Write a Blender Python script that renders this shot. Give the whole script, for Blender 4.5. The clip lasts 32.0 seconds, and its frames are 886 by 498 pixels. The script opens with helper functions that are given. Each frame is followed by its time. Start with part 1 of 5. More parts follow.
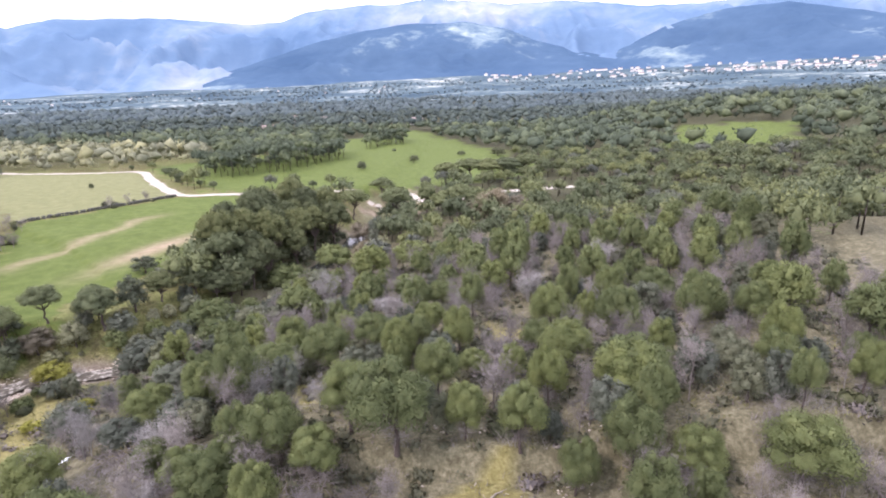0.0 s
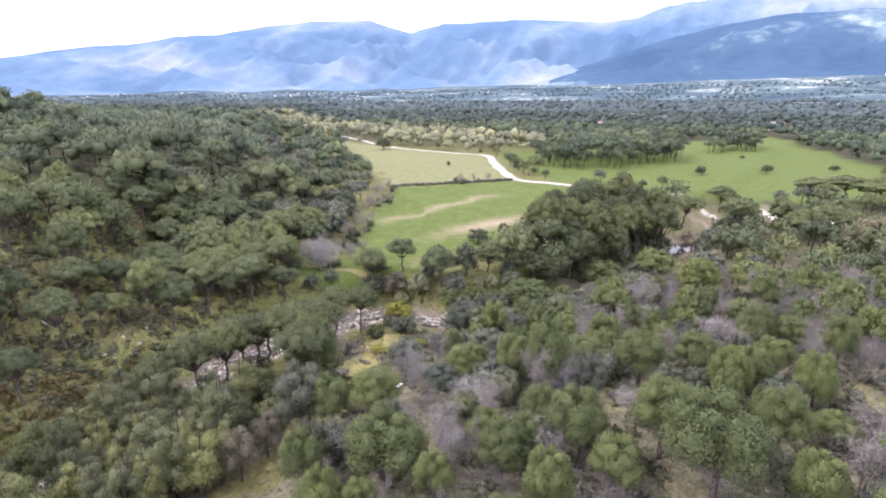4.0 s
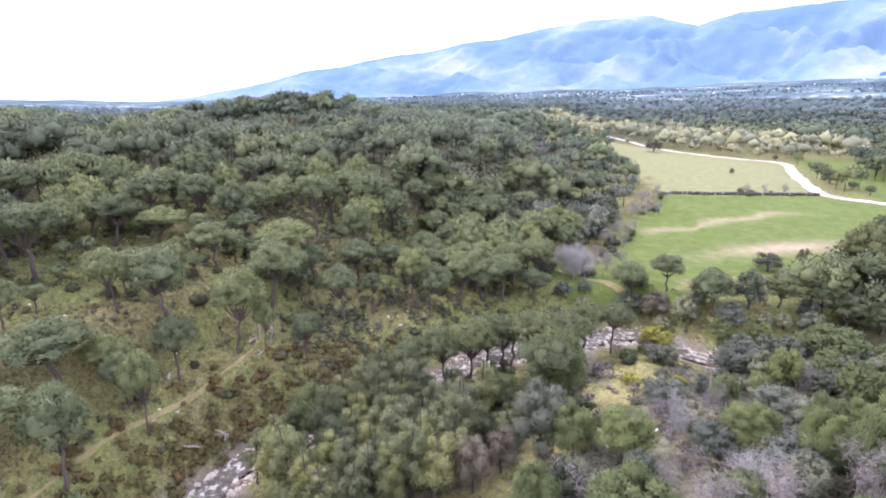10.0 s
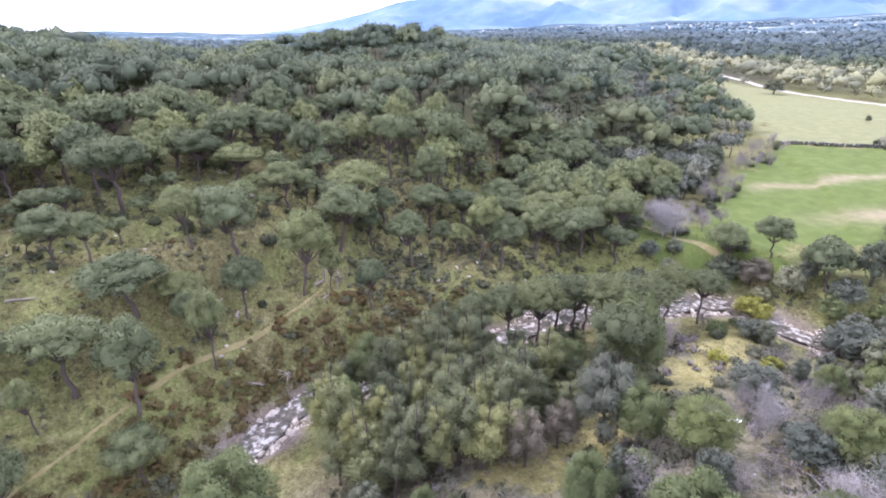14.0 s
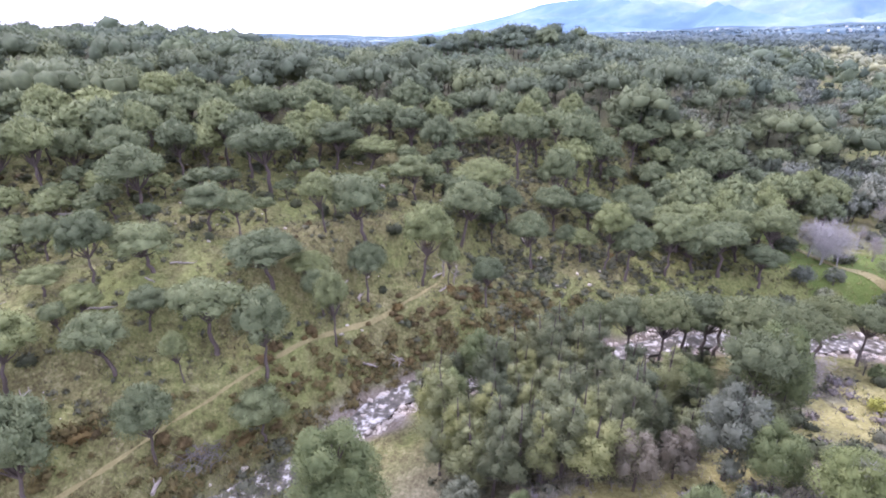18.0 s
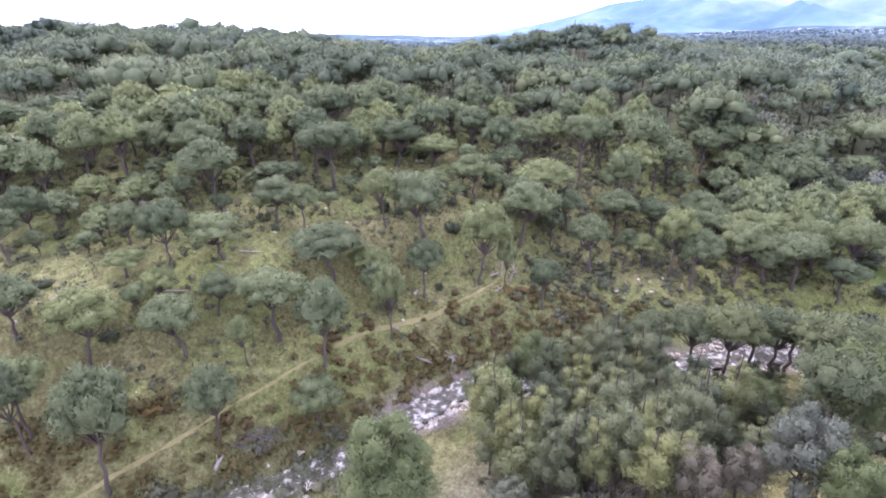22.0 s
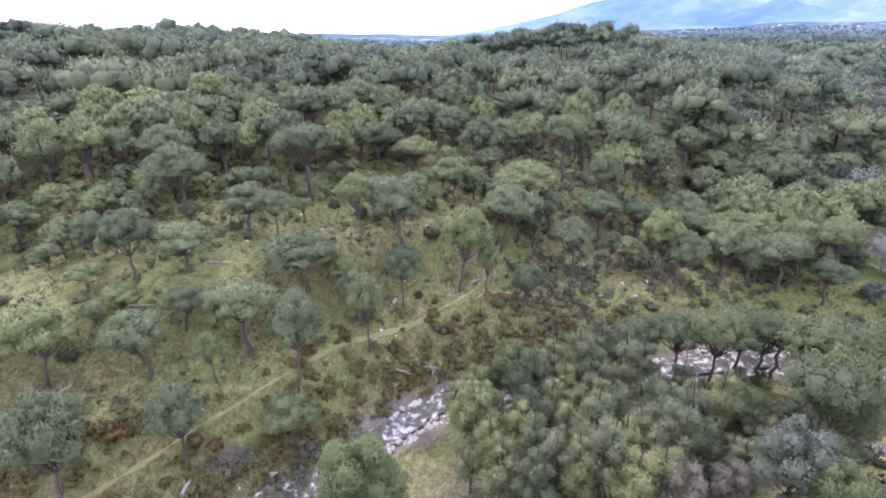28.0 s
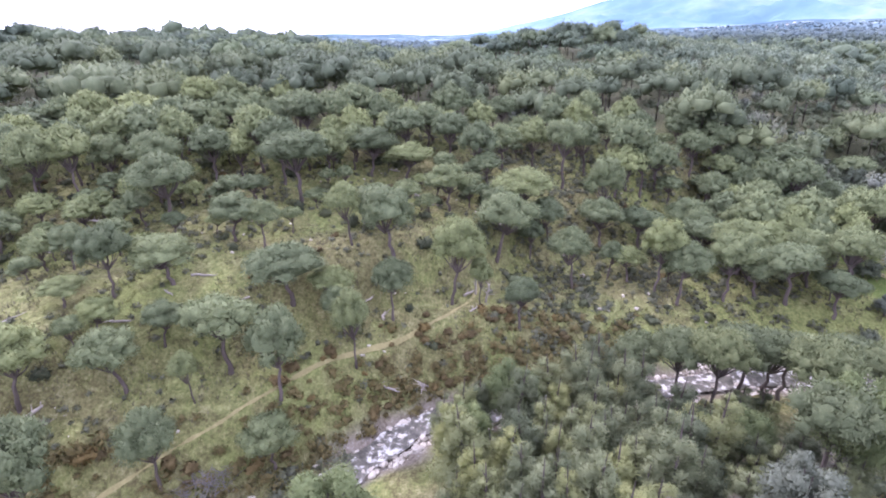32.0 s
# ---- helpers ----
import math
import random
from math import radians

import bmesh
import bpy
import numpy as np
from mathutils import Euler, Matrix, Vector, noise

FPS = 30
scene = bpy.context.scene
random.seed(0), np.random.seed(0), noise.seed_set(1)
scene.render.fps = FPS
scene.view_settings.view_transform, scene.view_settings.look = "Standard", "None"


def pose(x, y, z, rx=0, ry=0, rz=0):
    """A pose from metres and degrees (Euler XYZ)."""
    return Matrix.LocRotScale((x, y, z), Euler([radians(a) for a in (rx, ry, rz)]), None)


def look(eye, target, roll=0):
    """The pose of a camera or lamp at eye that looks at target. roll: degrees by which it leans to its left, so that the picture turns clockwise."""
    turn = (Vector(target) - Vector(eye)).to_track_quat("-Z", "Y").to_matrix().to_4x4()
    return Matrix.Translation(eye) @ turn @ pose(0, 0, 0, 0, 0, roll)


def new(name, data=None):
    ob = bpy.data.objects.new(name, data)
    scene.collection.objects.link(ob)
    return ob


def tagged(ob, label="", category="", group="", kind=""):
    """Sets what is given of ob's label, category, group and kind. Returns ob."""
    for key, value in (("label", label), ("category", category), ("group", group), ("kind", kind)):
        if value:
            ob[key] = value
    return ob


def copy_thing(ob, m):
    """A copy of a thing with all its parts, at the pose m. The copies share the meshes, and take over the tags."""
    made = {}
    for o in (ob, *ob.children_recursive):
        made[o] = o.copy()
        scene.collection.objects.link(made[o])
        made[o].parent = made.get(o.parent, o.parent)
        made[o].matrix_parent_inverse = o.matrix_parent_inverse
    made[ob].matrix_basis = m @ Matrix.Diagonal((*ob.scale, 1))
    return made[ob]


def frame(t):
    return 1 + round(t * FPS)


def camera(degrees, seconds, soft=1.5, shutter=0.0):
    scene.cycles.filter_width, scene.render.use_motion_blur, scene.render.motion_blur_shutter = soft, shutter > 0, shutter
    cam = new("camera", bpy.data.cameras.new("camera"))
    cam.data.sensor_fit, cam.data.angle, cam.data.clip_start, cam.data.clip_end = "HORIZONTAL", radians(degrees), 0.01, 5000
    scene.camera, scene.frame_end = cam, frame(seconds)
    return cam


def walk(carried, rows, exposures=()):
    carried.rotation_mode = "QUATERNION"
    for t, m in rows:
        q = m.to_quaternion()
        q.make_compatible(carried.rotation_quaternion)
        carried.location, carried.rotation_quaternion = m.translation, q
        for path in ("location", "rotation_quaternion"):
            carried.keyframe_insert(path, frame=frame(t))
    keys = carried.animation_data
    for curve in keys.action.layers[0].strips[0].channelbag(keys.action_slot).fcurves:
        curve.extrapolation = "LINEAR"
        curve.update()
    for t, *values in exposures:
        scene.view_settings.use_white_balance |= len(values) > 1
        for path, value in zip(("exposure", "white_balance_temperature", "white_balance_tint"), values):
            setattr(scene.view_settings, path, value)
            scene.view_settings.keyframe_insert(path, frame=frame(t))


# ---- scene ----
cam = camera(79.0, 32.0, soft=1.85)
METRES, EYE, TILT, LEAN, TURN = 20.0, 34.0, -15.5, 1.5, 0.0
ROWS = [
    (0.0, 0.0, 0.0, 0.0, 0.0, 0.0, -0.0),
    (0.5, -0.0064, 0.0271, -0.0032, 8.24, -0.28, -2.38),
    (1.0, -0.0189, 0.0439, -0.0069, 16.44, -0.94, -4.75),
    (1.5, -0.0318, 0.0574, -0.0131, 20.77, -1.46, -6.01),
    (2.0, -0.0486, 0.0644, -0.0178, 23.09, -1.62, -6.91),
    (2.5, -0.0699, 0.0674, -0.023, 26.02, -2.06, -7.93),
    (3.0, -0.0875, 0.0654, -0.0244, 28.72, -2.52, -8.79),
    (3.5, -0.0973, 0.0612, -0.0271, 30.71, -2.92, -9.68),
    (5.5, -0.142, 0.0339, -0.0138, 35.35, -3.92, -11.01),
    (6.0, -0.1499, 0.0301, -0.0195, 35.79, -4.1, -11.06),
    (6.5, -0.157, 0.0289, -0.0272, 42.31, -5.47, -12.17),
    (7.0, -0.1658, 0.028, -0.0341, 50.05, -7.24, -13.32),
    (7.5, -0.1774, 0.0281, -0.0361, 51.25, -7.87, -13.47),
    (8.0, -0.1954, 0.0502, -0.0334, 53.91, -8.15, -13.88),
    (8.5, -0.2167, 0.0768, -0.0259, 57.3, -8.88, -14.24),
    (9.0, -0.2469, 0.1133, -0.0173, 59.38, -9.15, -14.43),
    (9.5, -0.2735, 0.1431, -0.0112, 59.64, -9.22, -14.35),
    (10.0, -0.3026, 0.1752, -0.0059, 59.8, -9.28, -14.27),
    (10.5, -0.3306, 0.2063, -0.0003, 59.96, -9.31, -14.27),
    (11.0, -0.3565, 0.2394, 0.0097, 59.87, -8.71, -14.24),
    (11.5, -0.373, 0.2571, 0.014, 60.87, -11.84, -14.26),
    (12.0, -0.3801, 0.268, 0.015, 61.16, -16.32, -14.39),
    (12.5, -0.3903, 0.2734, 0.0194, 61.08, -16.63, -14.59),
    (13.0, -0.4076, 0.2926, 0.0283, 61.53, -16.45, -14.72),
    (13.5, -0.425, 0.3125, 0.0367, 68.28, -17.65, -15.2),
    (14.0, -0.4369, 0.3229, 0.0392, 69.6, -18.22, -15.15),
    (14.5, -0.4412, 0.3286, 0.0387, 70.72, -18.56, -15.32),
    (16.5, -0.4483, 0.3367, 0.0306, 71.61, -18.51, -15.44),
    (17.0, -0.4469, 0.3403, 0.0251, 76.6, -19.71, -15.65),
    (17.5, -0.45, 0.3384, 0.0188, 81.02, -21.07, -15.73),
    (18.0, -0.4491, 0.3346, 0.0144, 83.89, -21.79, -15.7),
    (18.5, -0.4478, 0.333, 0.0106, 85.21, -22.36, -15.66),
    (19.0, -0.447, 0.3316, 0.0113, 86.96, -22.83, -15.61),
    (19.5, -0.4447, 0.3308, 0.0099, 88.41, -23.19, -15.65),
    (20.0, -0.4411, 0.3287, 0.0089, 89.97, -23.51, -15.61),
    (20.5, -0.4375, 0.3259, 0.006, 90.59, -23.59, -15.54),
    (21.0, -0.4368, 0.3235, 0.0025, 90.67, -23.67, -15.61),
    (21.5, -0.44, 0.3242, 0.0034, 90.83, -23.37, -15.77),
    (22.0, -0.4407, 0.3202, 0.0032, 90.39, -23.49, -15.58),
    (22.5, -0.4429, 0.3191, 0.0058, 90.32, -23.75, -15.53),
    (23.0, -0.4544, 0.3242, 0.0091, 90.73, -23.83, -15.42),
    (23.5, -0.4713, 0.3329, 0.0105, 91.14, -24.02, -15.23),
    (24.0, -0.4947, 0.3445, 0.0139, 91.48, -24.16, -15.07),
    (24.5, -0.5163, 0.3563, 0.0182, 91.43, -23.76, -15.08),
    (25.0, -0.53, 0.3614, 0.0191, 90.68, -23.85, -14.9),
    (25.5, -0.5367, 0.3639, 0.0205, 90.08, -23.73, -14.88),
    (26.0, -0.5408, 0.3661, 0.0225, 89.69, -23.59, -14.95),
    (26.5, -0.5438, 0.3685, 0.0232, 89.52, -23.53, -15.11),
    (28.5, -0.5352, 0.3672, 0.0183, 88.74, -23.17, -15.25),
    (29.0, -0.5379, 0.3715, 0.0177, 89.33, -23.52, -15.22),
    (29.5, -0.5565, 0.3867, 0.022, 90.26, -23.43, -15.33),
    (30.0, -0.5825, 0.4047, 0.0268, 90.98, -23.67, -15.3),
    (30.5, -0.6075, 0.4223, 0.0333, 91.31, -23.57, -15.2),
    (31.0, -0.6276, 0.4359, 0.0359, 90.96, -24.02, -14.91),
    (31.5, -0.6457, 0.4521, 0.0432, 90.69, -23.48, -14.98),
    (32.0, -0.6557, 0.4583, 0.0586, 89.88, -23.51, -14.87),
]
walk(cam, [(t, pose(0, 0, EYE, TILT, LEAN, TURN) @ pose(METRES * x, METRES * y, METRES * z, 90 + pitch, roll, yaw)) for t, x, y, z, yaw, pitch, roll in ROWS], [(0.0, 0.3, 6350, 30.0), (7.0, 0.45, 6200, 27.0), (12.0, 0.64, 5910, 34.0), (14.0, 0.63, 5810, 33.0), (17.0, 0.77, 5700, 37.0), (19.0, 0.69, 5700, 37.0), (22.0, 0.77, 5700, 36.0), (24.0, 0.61, 5700, 35.0), (25.0, 0.91, 5700, 35.0), (26.0, 0.63, 5700, 35.0), (29.0, 0.59, 5650, 34.0), (30.0, 0.55, 5650, 33.0), (31.0, 0.77, 5650, 36.0), (32.0, 0.87, 5650, 36.0)])

# ---- light ----
SUN_AZ, SUN_EL = 128.0, 48.0          # degrees counter-clockwise from +y, and above the horizon
sun_data = bpy.data.lights.new("sun", "SUN")
sun_data.energy, sun_data.angle, sun_data.color = 2.15, radians(6.0), (1.0, 0.95, 0.87)
sun = new("sun", sun_data)
sun_way = Vector((-math.sin(radians(SUN_AZ)) * math.cos(radians(SUN_EL)), math.cos(radians(SUN_AZ)) * math.cos(radians(SUN_EL)), math.sin(radians(SUN_EL))))
sun.matrix_world = look((0, 0, 400), Vector((0, 0, 400)) - sun_way)

world = bpy.data.worlds.new("sky")
scene.world = world
world.use_nodes = True
wn, wl = world.node_tree.nodes, world.node_tree.links
wn.clear()
w_out = wn.new("ShaderNodeOutputWorld")
w_bg = wn.new("ShaderNodeBackground")
w_sky = wn.new("ShaderNodeTexSky")
w_sky.sky_type = "NISHITA"
w_sky.sun_disc = False
w_sky.sun_elevation, w_sky.sun_rotation = radians(SUN_EL), radians(-SUN_AZ)
w_sky.air_density, w_sky.dust_density = 1.0, 2.0
w_tc = wn.new("ShaderNodeTexCoord")
w_map = wn.new("ShaderNodeMapping")
w_map.inputs["Scale"].default_value = (2.2, 2.2, 7.0)
w_noise = wn.new("ShaderNodeTexNoise")
w_noise.inputs["Scale"].default_value, w_noise.inputs["Detail"].default_value, w_noise.inputs["Roughness"].default_value = 1.6, 6.0, 0.55
w_ramp = wn.new("ShaderNodeValToRGB")
w_ramp.color_ramp.elements[0].position, w_ramp.color_ramp.elements[1].position = 0.22, 0.46
w_mix = wn.new("ShaderNodeMixRGB")
w_mix.inputs[2].default_value = (17.5, 18.8, 20.5, 1)
wl.new(w_tc.outputs["Generated"], w_map.inputs[0])
wl.new(w_map.outputs[0], w_noise.inputs["Vector"])
wl.new(w_noise.outputs["Fac"], w_ramp.inputs[0])
wl.new(w_ramp.outputs[0], w_mix.inputs[0])
wl.new(w_sky.outputs[0], w_mix.inputs[1])
wl.new(w_mix.outputs[0], w_bg.inputs[0])
w_bg.inputs[1].default_value = 0.106
wl.new(w_bg.outputs[0], w_out.inputs[0])

# ---- materials ----
def nodes_of(name):
    m = bpy.data.materials.new(name)
    m.use_nodes = True
    t = m.node_tree
    t.nodes.clear()
    out = t.nodes.new("ShaderNodeOutputMaterial")
    b = t.nodes.new("ShaderNodeBsdfPrincipled")
    t.links.new(b.outputs[0], out.inputs[0])
    return m, t, b, out


def noise_node(t, scale, detail=4.0, rough=0.6, coord=None, stretch=None):
    n = t.nodes.new("ShaderNodeTexNoise")
    n.inputs["Scale"].default_value, n.inputs["Detail"].default_value, n.inputs["Roughness"].default_value = scale, detail, rough
    if coord is None:
        g = t.nodes.new("ShaderNodeNewGeometry")
        coord = g.outputs["Position"]
    if stretch:
        mp = t.nodes.new("ShaderNodeMapping")
        mp.inputs["Scale"].default_value = stretch
        t.links.new(coord, mp.inputs[0])
        coord = mp.outputs[0]
    t.links.new(coord, n.inputs["Vector"])
    return n.outputs["Fac"]


def ramp_node(t, fac, stops):
    r = t.nodes.new("ShaderNodeValToRGB")
    e = r.color_ramp.elements
    while len(e) < len(stops):
        e.new(0.5)
    for k, (p, c) in enumerate(stops):
        e[k].position, e[k].color = p, (*c, 1)
    t.links.new(fac, r.inputs[0])
    return r.outputs[0]


def mix_node(t, fac, a, b, how="MIX"):
    n = t.nodes.new("ShaderNodeMixRGB")
    n.blend_type = how
    for k, v in ((0, fac), (1, a), (2, b)):
        if isinstance(v, (int, float)):
            n.inputs[k].default_value = v
        elif isinstance(v, tuple):
            n.inputs[k].default_value = (*v, 1)
        else:
            t.links.new(v, n.inputs[k])
    return n.outputs[0]


def bump_node(t, b, fac, strength, distance):
    n = t.nodes.new("ShaderNodeBump")
    n.inputs["Strength"].default_value, n.inputs["Distance"].default_value = strength, distance
    t.links.new(fac, n.inputs["Height"])
    t.links.new(n.outputs[0], b.inputs["Normal"])


def attr_fac(t, name):
    n = t.nodes.new("ShaderNodeAttribute")
    n.attribute_name = name
    return n.outputs["Fac"]


def foliage(name, dark, mid, light, scale=1.6, thin=0.25, islands=False, vary=1.0):
    """Leaf clumps: colour varies from plant to plant, from clump to clump and in fine grain."""
    m, t, b, out = nodes_of(name)
    g = t.nodes.new("ShaderNodeNewGeometry")
    clump = noise_node(t, scale, 3.0, 0.6)
    fine = noise_node(t, 9.0, 2.0, 0.7)
    near = lambda c: tuple(0.62 * a + 0.38 * b for a, b in zip(c, mid))
    colour = ramp_node(t, mix_node(t, 0.25, clump, fine), [(0.30, near(dark)), (0.50, mid), (0.70, near(light))])
    if islands == "tone":
        rnd = attr_fac(t, "tone")
    elif islands:
        rnd = g.outputs["Random Per Island"]
    else:
        rnd = t.nodes.new("ShaderNodeObjectInfo").outputs["Random"]
    shift = ramp_node(t, rnd, [(0.0, (1 - 0.30 * vary, 1 - 0.28 * vary, 1 - 0.24 * vary)), (0.5, (1.0, 1.0, 1.0)), (1.0, (1 + 0.24 * vary, 1 + 0.19 * vary, 1.0))])
    colour = mix_node(t, 1.0, colour, shift, "MULTIPLY")
    t.links.new(colour, b.inputs["Base Color"])
    b.inputs["Roughness"].default_value = 0.75
    b.inputs["Specular IOR Level"].default_value = 0.12
    bump_node(t, b, fine, 0.3, 0.12)
    tr = t.nodes.new("ShaderNodeBsdfTranslucent")
    t.links.new(colour, tr.inputs[0])
    ms = t.nodes.new("ShaderNodeMixShader")
    ms.inputs[0].default_value = thin
    t.links.new(b.outputs[0], ms.inputs[1])
    t.links.new(tr.outputs[0], ms.inputs[2])
    t.links.new(ms.outputs[0], out.inputs[0])
    return m


def plain(name, stops, scale, rough=0.8, bump=0.5, depth=0.05, stretch=None, fine=None, per_object=0.0):
    m, t, b, out = nodes_of(name)
    n = noise_node(t, scale, 6.0, 0.65, None, stretch)
    f = noise_node(t, fine or scale * 7, 3.0, 0.7)
    c = ramp_node(t, mix_node(t, 0.4, n, f), stops)
    if per_object:
        rnd = t.nodes.new("ShaderNodeObjectInfo").outputs["Random"]
        v = 1 - per_object
        c = mix_node(t, 1.0, c, ramp_node(t, rnd, [(0, (v, v, v)), (1, (1 + per_object, 1 + per_object, 1 + per_object * 0.9))]), "MULTIPLY")
    t.links.new(c, b.inputs["Base Color"])
    b.inputs["Roughness"].default_value = rough
    bump_node(t, b, f, bump, depth)
    return m


PINE = foliage("umbrella_pine_needles", (0.080, 0.096, 0.050), (0.176, 0.206, 0.106), (0.320, 0.350, 0.188), 1.3, 0.35)
DARKPINE = foliage("dark_stand_needles", (0.064, 0.080, 0.044), (0.138, 0.160, 0.084), (0.240, 0.262, 0.142), 1.0, 0.4)
YOUNG = foliage("young_pine_needles", (0.092, 0.114, 0.052), (0.188, 0.224, 0.100), (0.325, 0.352, 0.158), 1.1, 0.44, False, 0.65)
OAK = foliage("holm_oak_leaves", (0.054, 0.066, 0.044), (0.112, 0.130, 0.084), (0.205, 0.222, 0.150), 1.5, 0.3)
GREYOAK = foliage("grey_oak_leaves", (0.140, 0.152, 0.100), (0.236, 0.250, 0.172), (0.335, 0.350, 0.250), 1.5, 0.35)
RIVERINE = foliage("slender_pine_needles", (0.110, 0.128, 0.070), (0.215, 0.236, 0.128), (0.345, 0.356, 0.200), 0.9, 0.42, False, 1.5)
SAGE = foliage("grey_green_leaves", (0.090, 0.106, 0.078), (0.160, 0.178, 0.132), (0.260, 0.275, 0.212), 1.2, 0.33)
BROOM = foliage("shrub_leaves", (0.046, 0.054, 0.032), (0.100, 0.112, 0.064), (0.185, 0.190, 0.110), 2.0)
RUSSET = foliage("dry_bracken", (0.075, 0.055, 0.026), (0.145, 0.108, 0.050), (0.235, 0.185, 0.090), 2.0)
YELLOWBUSH = foliage("yellow_bush_leaves", (0.15, 0.16, 0.03), (0.30, 0.30, 0.07), (0.45, 0.43, 0.13), 1.5)
TANWILLOW = foliage("budding_willow_twigs", (0.15, 0.128, 0.085), (0.265, 0.232, 0.165), (0.38, 0.34, 0.26), 1.2, 0.3)
HILLPINE = foliage("hill_pine_needles", (0.068, 0.084, 0.050), (0.134, 0.158, 0.092), (0.222, 0.248, 0.148), 0.5, 0.25, "tone")
# Cooler than the near hill needles: a touch of haze blue is mixed in.
FOREST = foliage("far_forest_leaves", (0.058, 0.078, 0.050), (0.108, 0.136, 0.088), (0.185, 0.215, 0.142), 0.5, 0.2, "tone", 1.2)
BANKWOOD = foliage("bank_wood_leaves", (0.078, 0.098, 0.054), (0.146, 0.172, 0.092), (0.245, 0.270, 0.150), 0.5, 0.25, "tone", 1.2)
PLANTED = foliage("plantation_needles", (0.094, 0.120, 0.080), (0.170, 0.205, 0.140), (0.275, 0.305, 0.215), 0.3, 0.25, "tone", 0.7)
FOREST_GREY = foliage("grey_wood_leaves", (0.086, 0.096, 0.074), (0.150, 0.162, 0.126), (0.240, 0.250, 0.200), 0.4, 0.15, "tone")
# Three steps of distance: forest leaves tinted bluer each time to paint in haze.
FOREST_FARHAZE = foliage("hazed_forest_leaves", (0.050, 0.070, 0.064), (0.082, 0.107, 0.094), (0.124, 0.150, 0.124), 0.1, 0.1, "tone", 0.6)
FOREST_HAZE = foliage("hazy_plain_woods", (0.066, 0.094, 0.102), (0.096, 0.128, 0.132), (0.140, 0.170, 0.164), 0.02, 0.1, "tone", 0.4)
FOREST_BLUEHAZE = foliage("haze_blue_copse_leaves", (0.085, 0.122, 0.146), (0.112, 0.152, 0.170), (0.150, 0.188, 0.192), 0.01, 0.1, "tone", 0.4)
# Bare grey-green woods, with the sunlight on their belt painted in as paler tones.
FOREST_PALE = foliage("sunlit_pale_wood_leaves", (0.160, 0.170, 0.105), (0.262, 0.270, 0.170), (0.370, 0.372, 0.242), 0.12, 0.1, "tone")
OAKSCRUB = foliage("oak_scrub_leaves", (0.050, 0.062, 0.038), (0.104, 0.120, 0.072), (0.185, 0.200, 0.125), 0.6, 0.3, True, 0.5)
TANSCRUB = foliage("tan_scrub_leaves", (0.14, 0.125, 0.08), (0.24, 0.215, 0.145), (0.35, 0.32, 0.23), 0.6, 0.3, True, 0.5)
UNDER = foliage("undergrowth_leaves", (0.066, 0.070, 0.046), (0.132, 0.136, 0.090), (0.215, 0.212, 0.145), 0.8, 0.25, True, 0.6)
BRUSH = foliage("leafless_brush", (0.110, 0.098, 0.092), (0.200, 0.180, 0.172), (0.310, 0.285, 0.272), 0.8, 0.2, True)
BRACKEN = foliage("bank_bracken", (0.090, 0.072, 0.032), (0.158, 0.130, 0.056), (0.240, 0.200, 0.094), 0.8, 0.25, True, 0.6)
TWIG = plain("bare_twigs", [(0.2, (0.115, 0.100, 0.092)), (0.5, (0.205, 0.184, 0.172)), (0.8, (0.34, 0.312, 0.292))], 0.8, 0.85, per_object=0.3)
PALETWIG = plain("pale_twigs", [(0.2, (0.18, 0.17, 0.16)), (0.5, (0.30, 0.285, 0.27)), (0.8, (0.44, 0.42, 0.40))], 0.8, 0.85, per_object=0.15)
DEADWOOD = plain("bleached_wood", [(0.25, (0.17, 0.14, 0.115)), (0.5, (0.31, 0.27, 0.23)), (0.8, (0.50, 0.45, 0.40))], 1.5, 0.8, per_object=0.2)
BARK = plain("pine_bark", [(0.25, (0.045, 0.034, 0.029)), (0.5, (0.095, 0.074, 0.063)), (0.8, (0.17, 0.135, 0.115))], 2.0, 0.9, 0.8, 0.05, (1, 1, 0.25))
STONE = plain("river_granite", [(0.25, (0.19, 0.16, 0.125)), (0.5, (0.42, 0.37, 0.305)), (0.75, (0.66, 0.60, 0.52))], 0.9, 0.8, 0.6, 0.06, per_object=0.2)
DIRT = plain("pale_track_dirt", [(0.3, (0.33, 0.30, 0.24)), (0.55, (0.46, 0.42, 0.35)), (0.8, (0.58, 0.54, 0.46))], 0.35, 0.95, 0.3)
TRAIL = plain("trodden_earth", [(0.3, (0.15, 0.128, 0.052)), (0.55, (0.25, 0.215, 0.095)), (0.8, (0.37, 0.32, 0.16))], 0.5, 0.95, 0.4)
WALLSTONE = plain("dark_field_wall", [(0.3, (0.05, 0.05, 0.045)), (0.55, (0.11, 0.11, 0.09)), (0.8, (0.2, 0.19, 0.16))], 0.9, 0.9, 0.8, 0.1)
PLASTER = plain("white_plaster", [(0.3, (0.62, 0.6, 0.56)), (0.6, (0.78, 0.76, 0.72)), (0.8, (0.84, 0.82, 0.79))], 0.3, 0.85, 0.1)
ROOFTILE = plain("roof_tiles", [(0.3, (0.22, 0.16, 0.14)), (0.6, (0.34, 0.27, 0.24)), (0.8, (0.44, 0.37, 0.33))], 0.6, 0.85, 0.3)


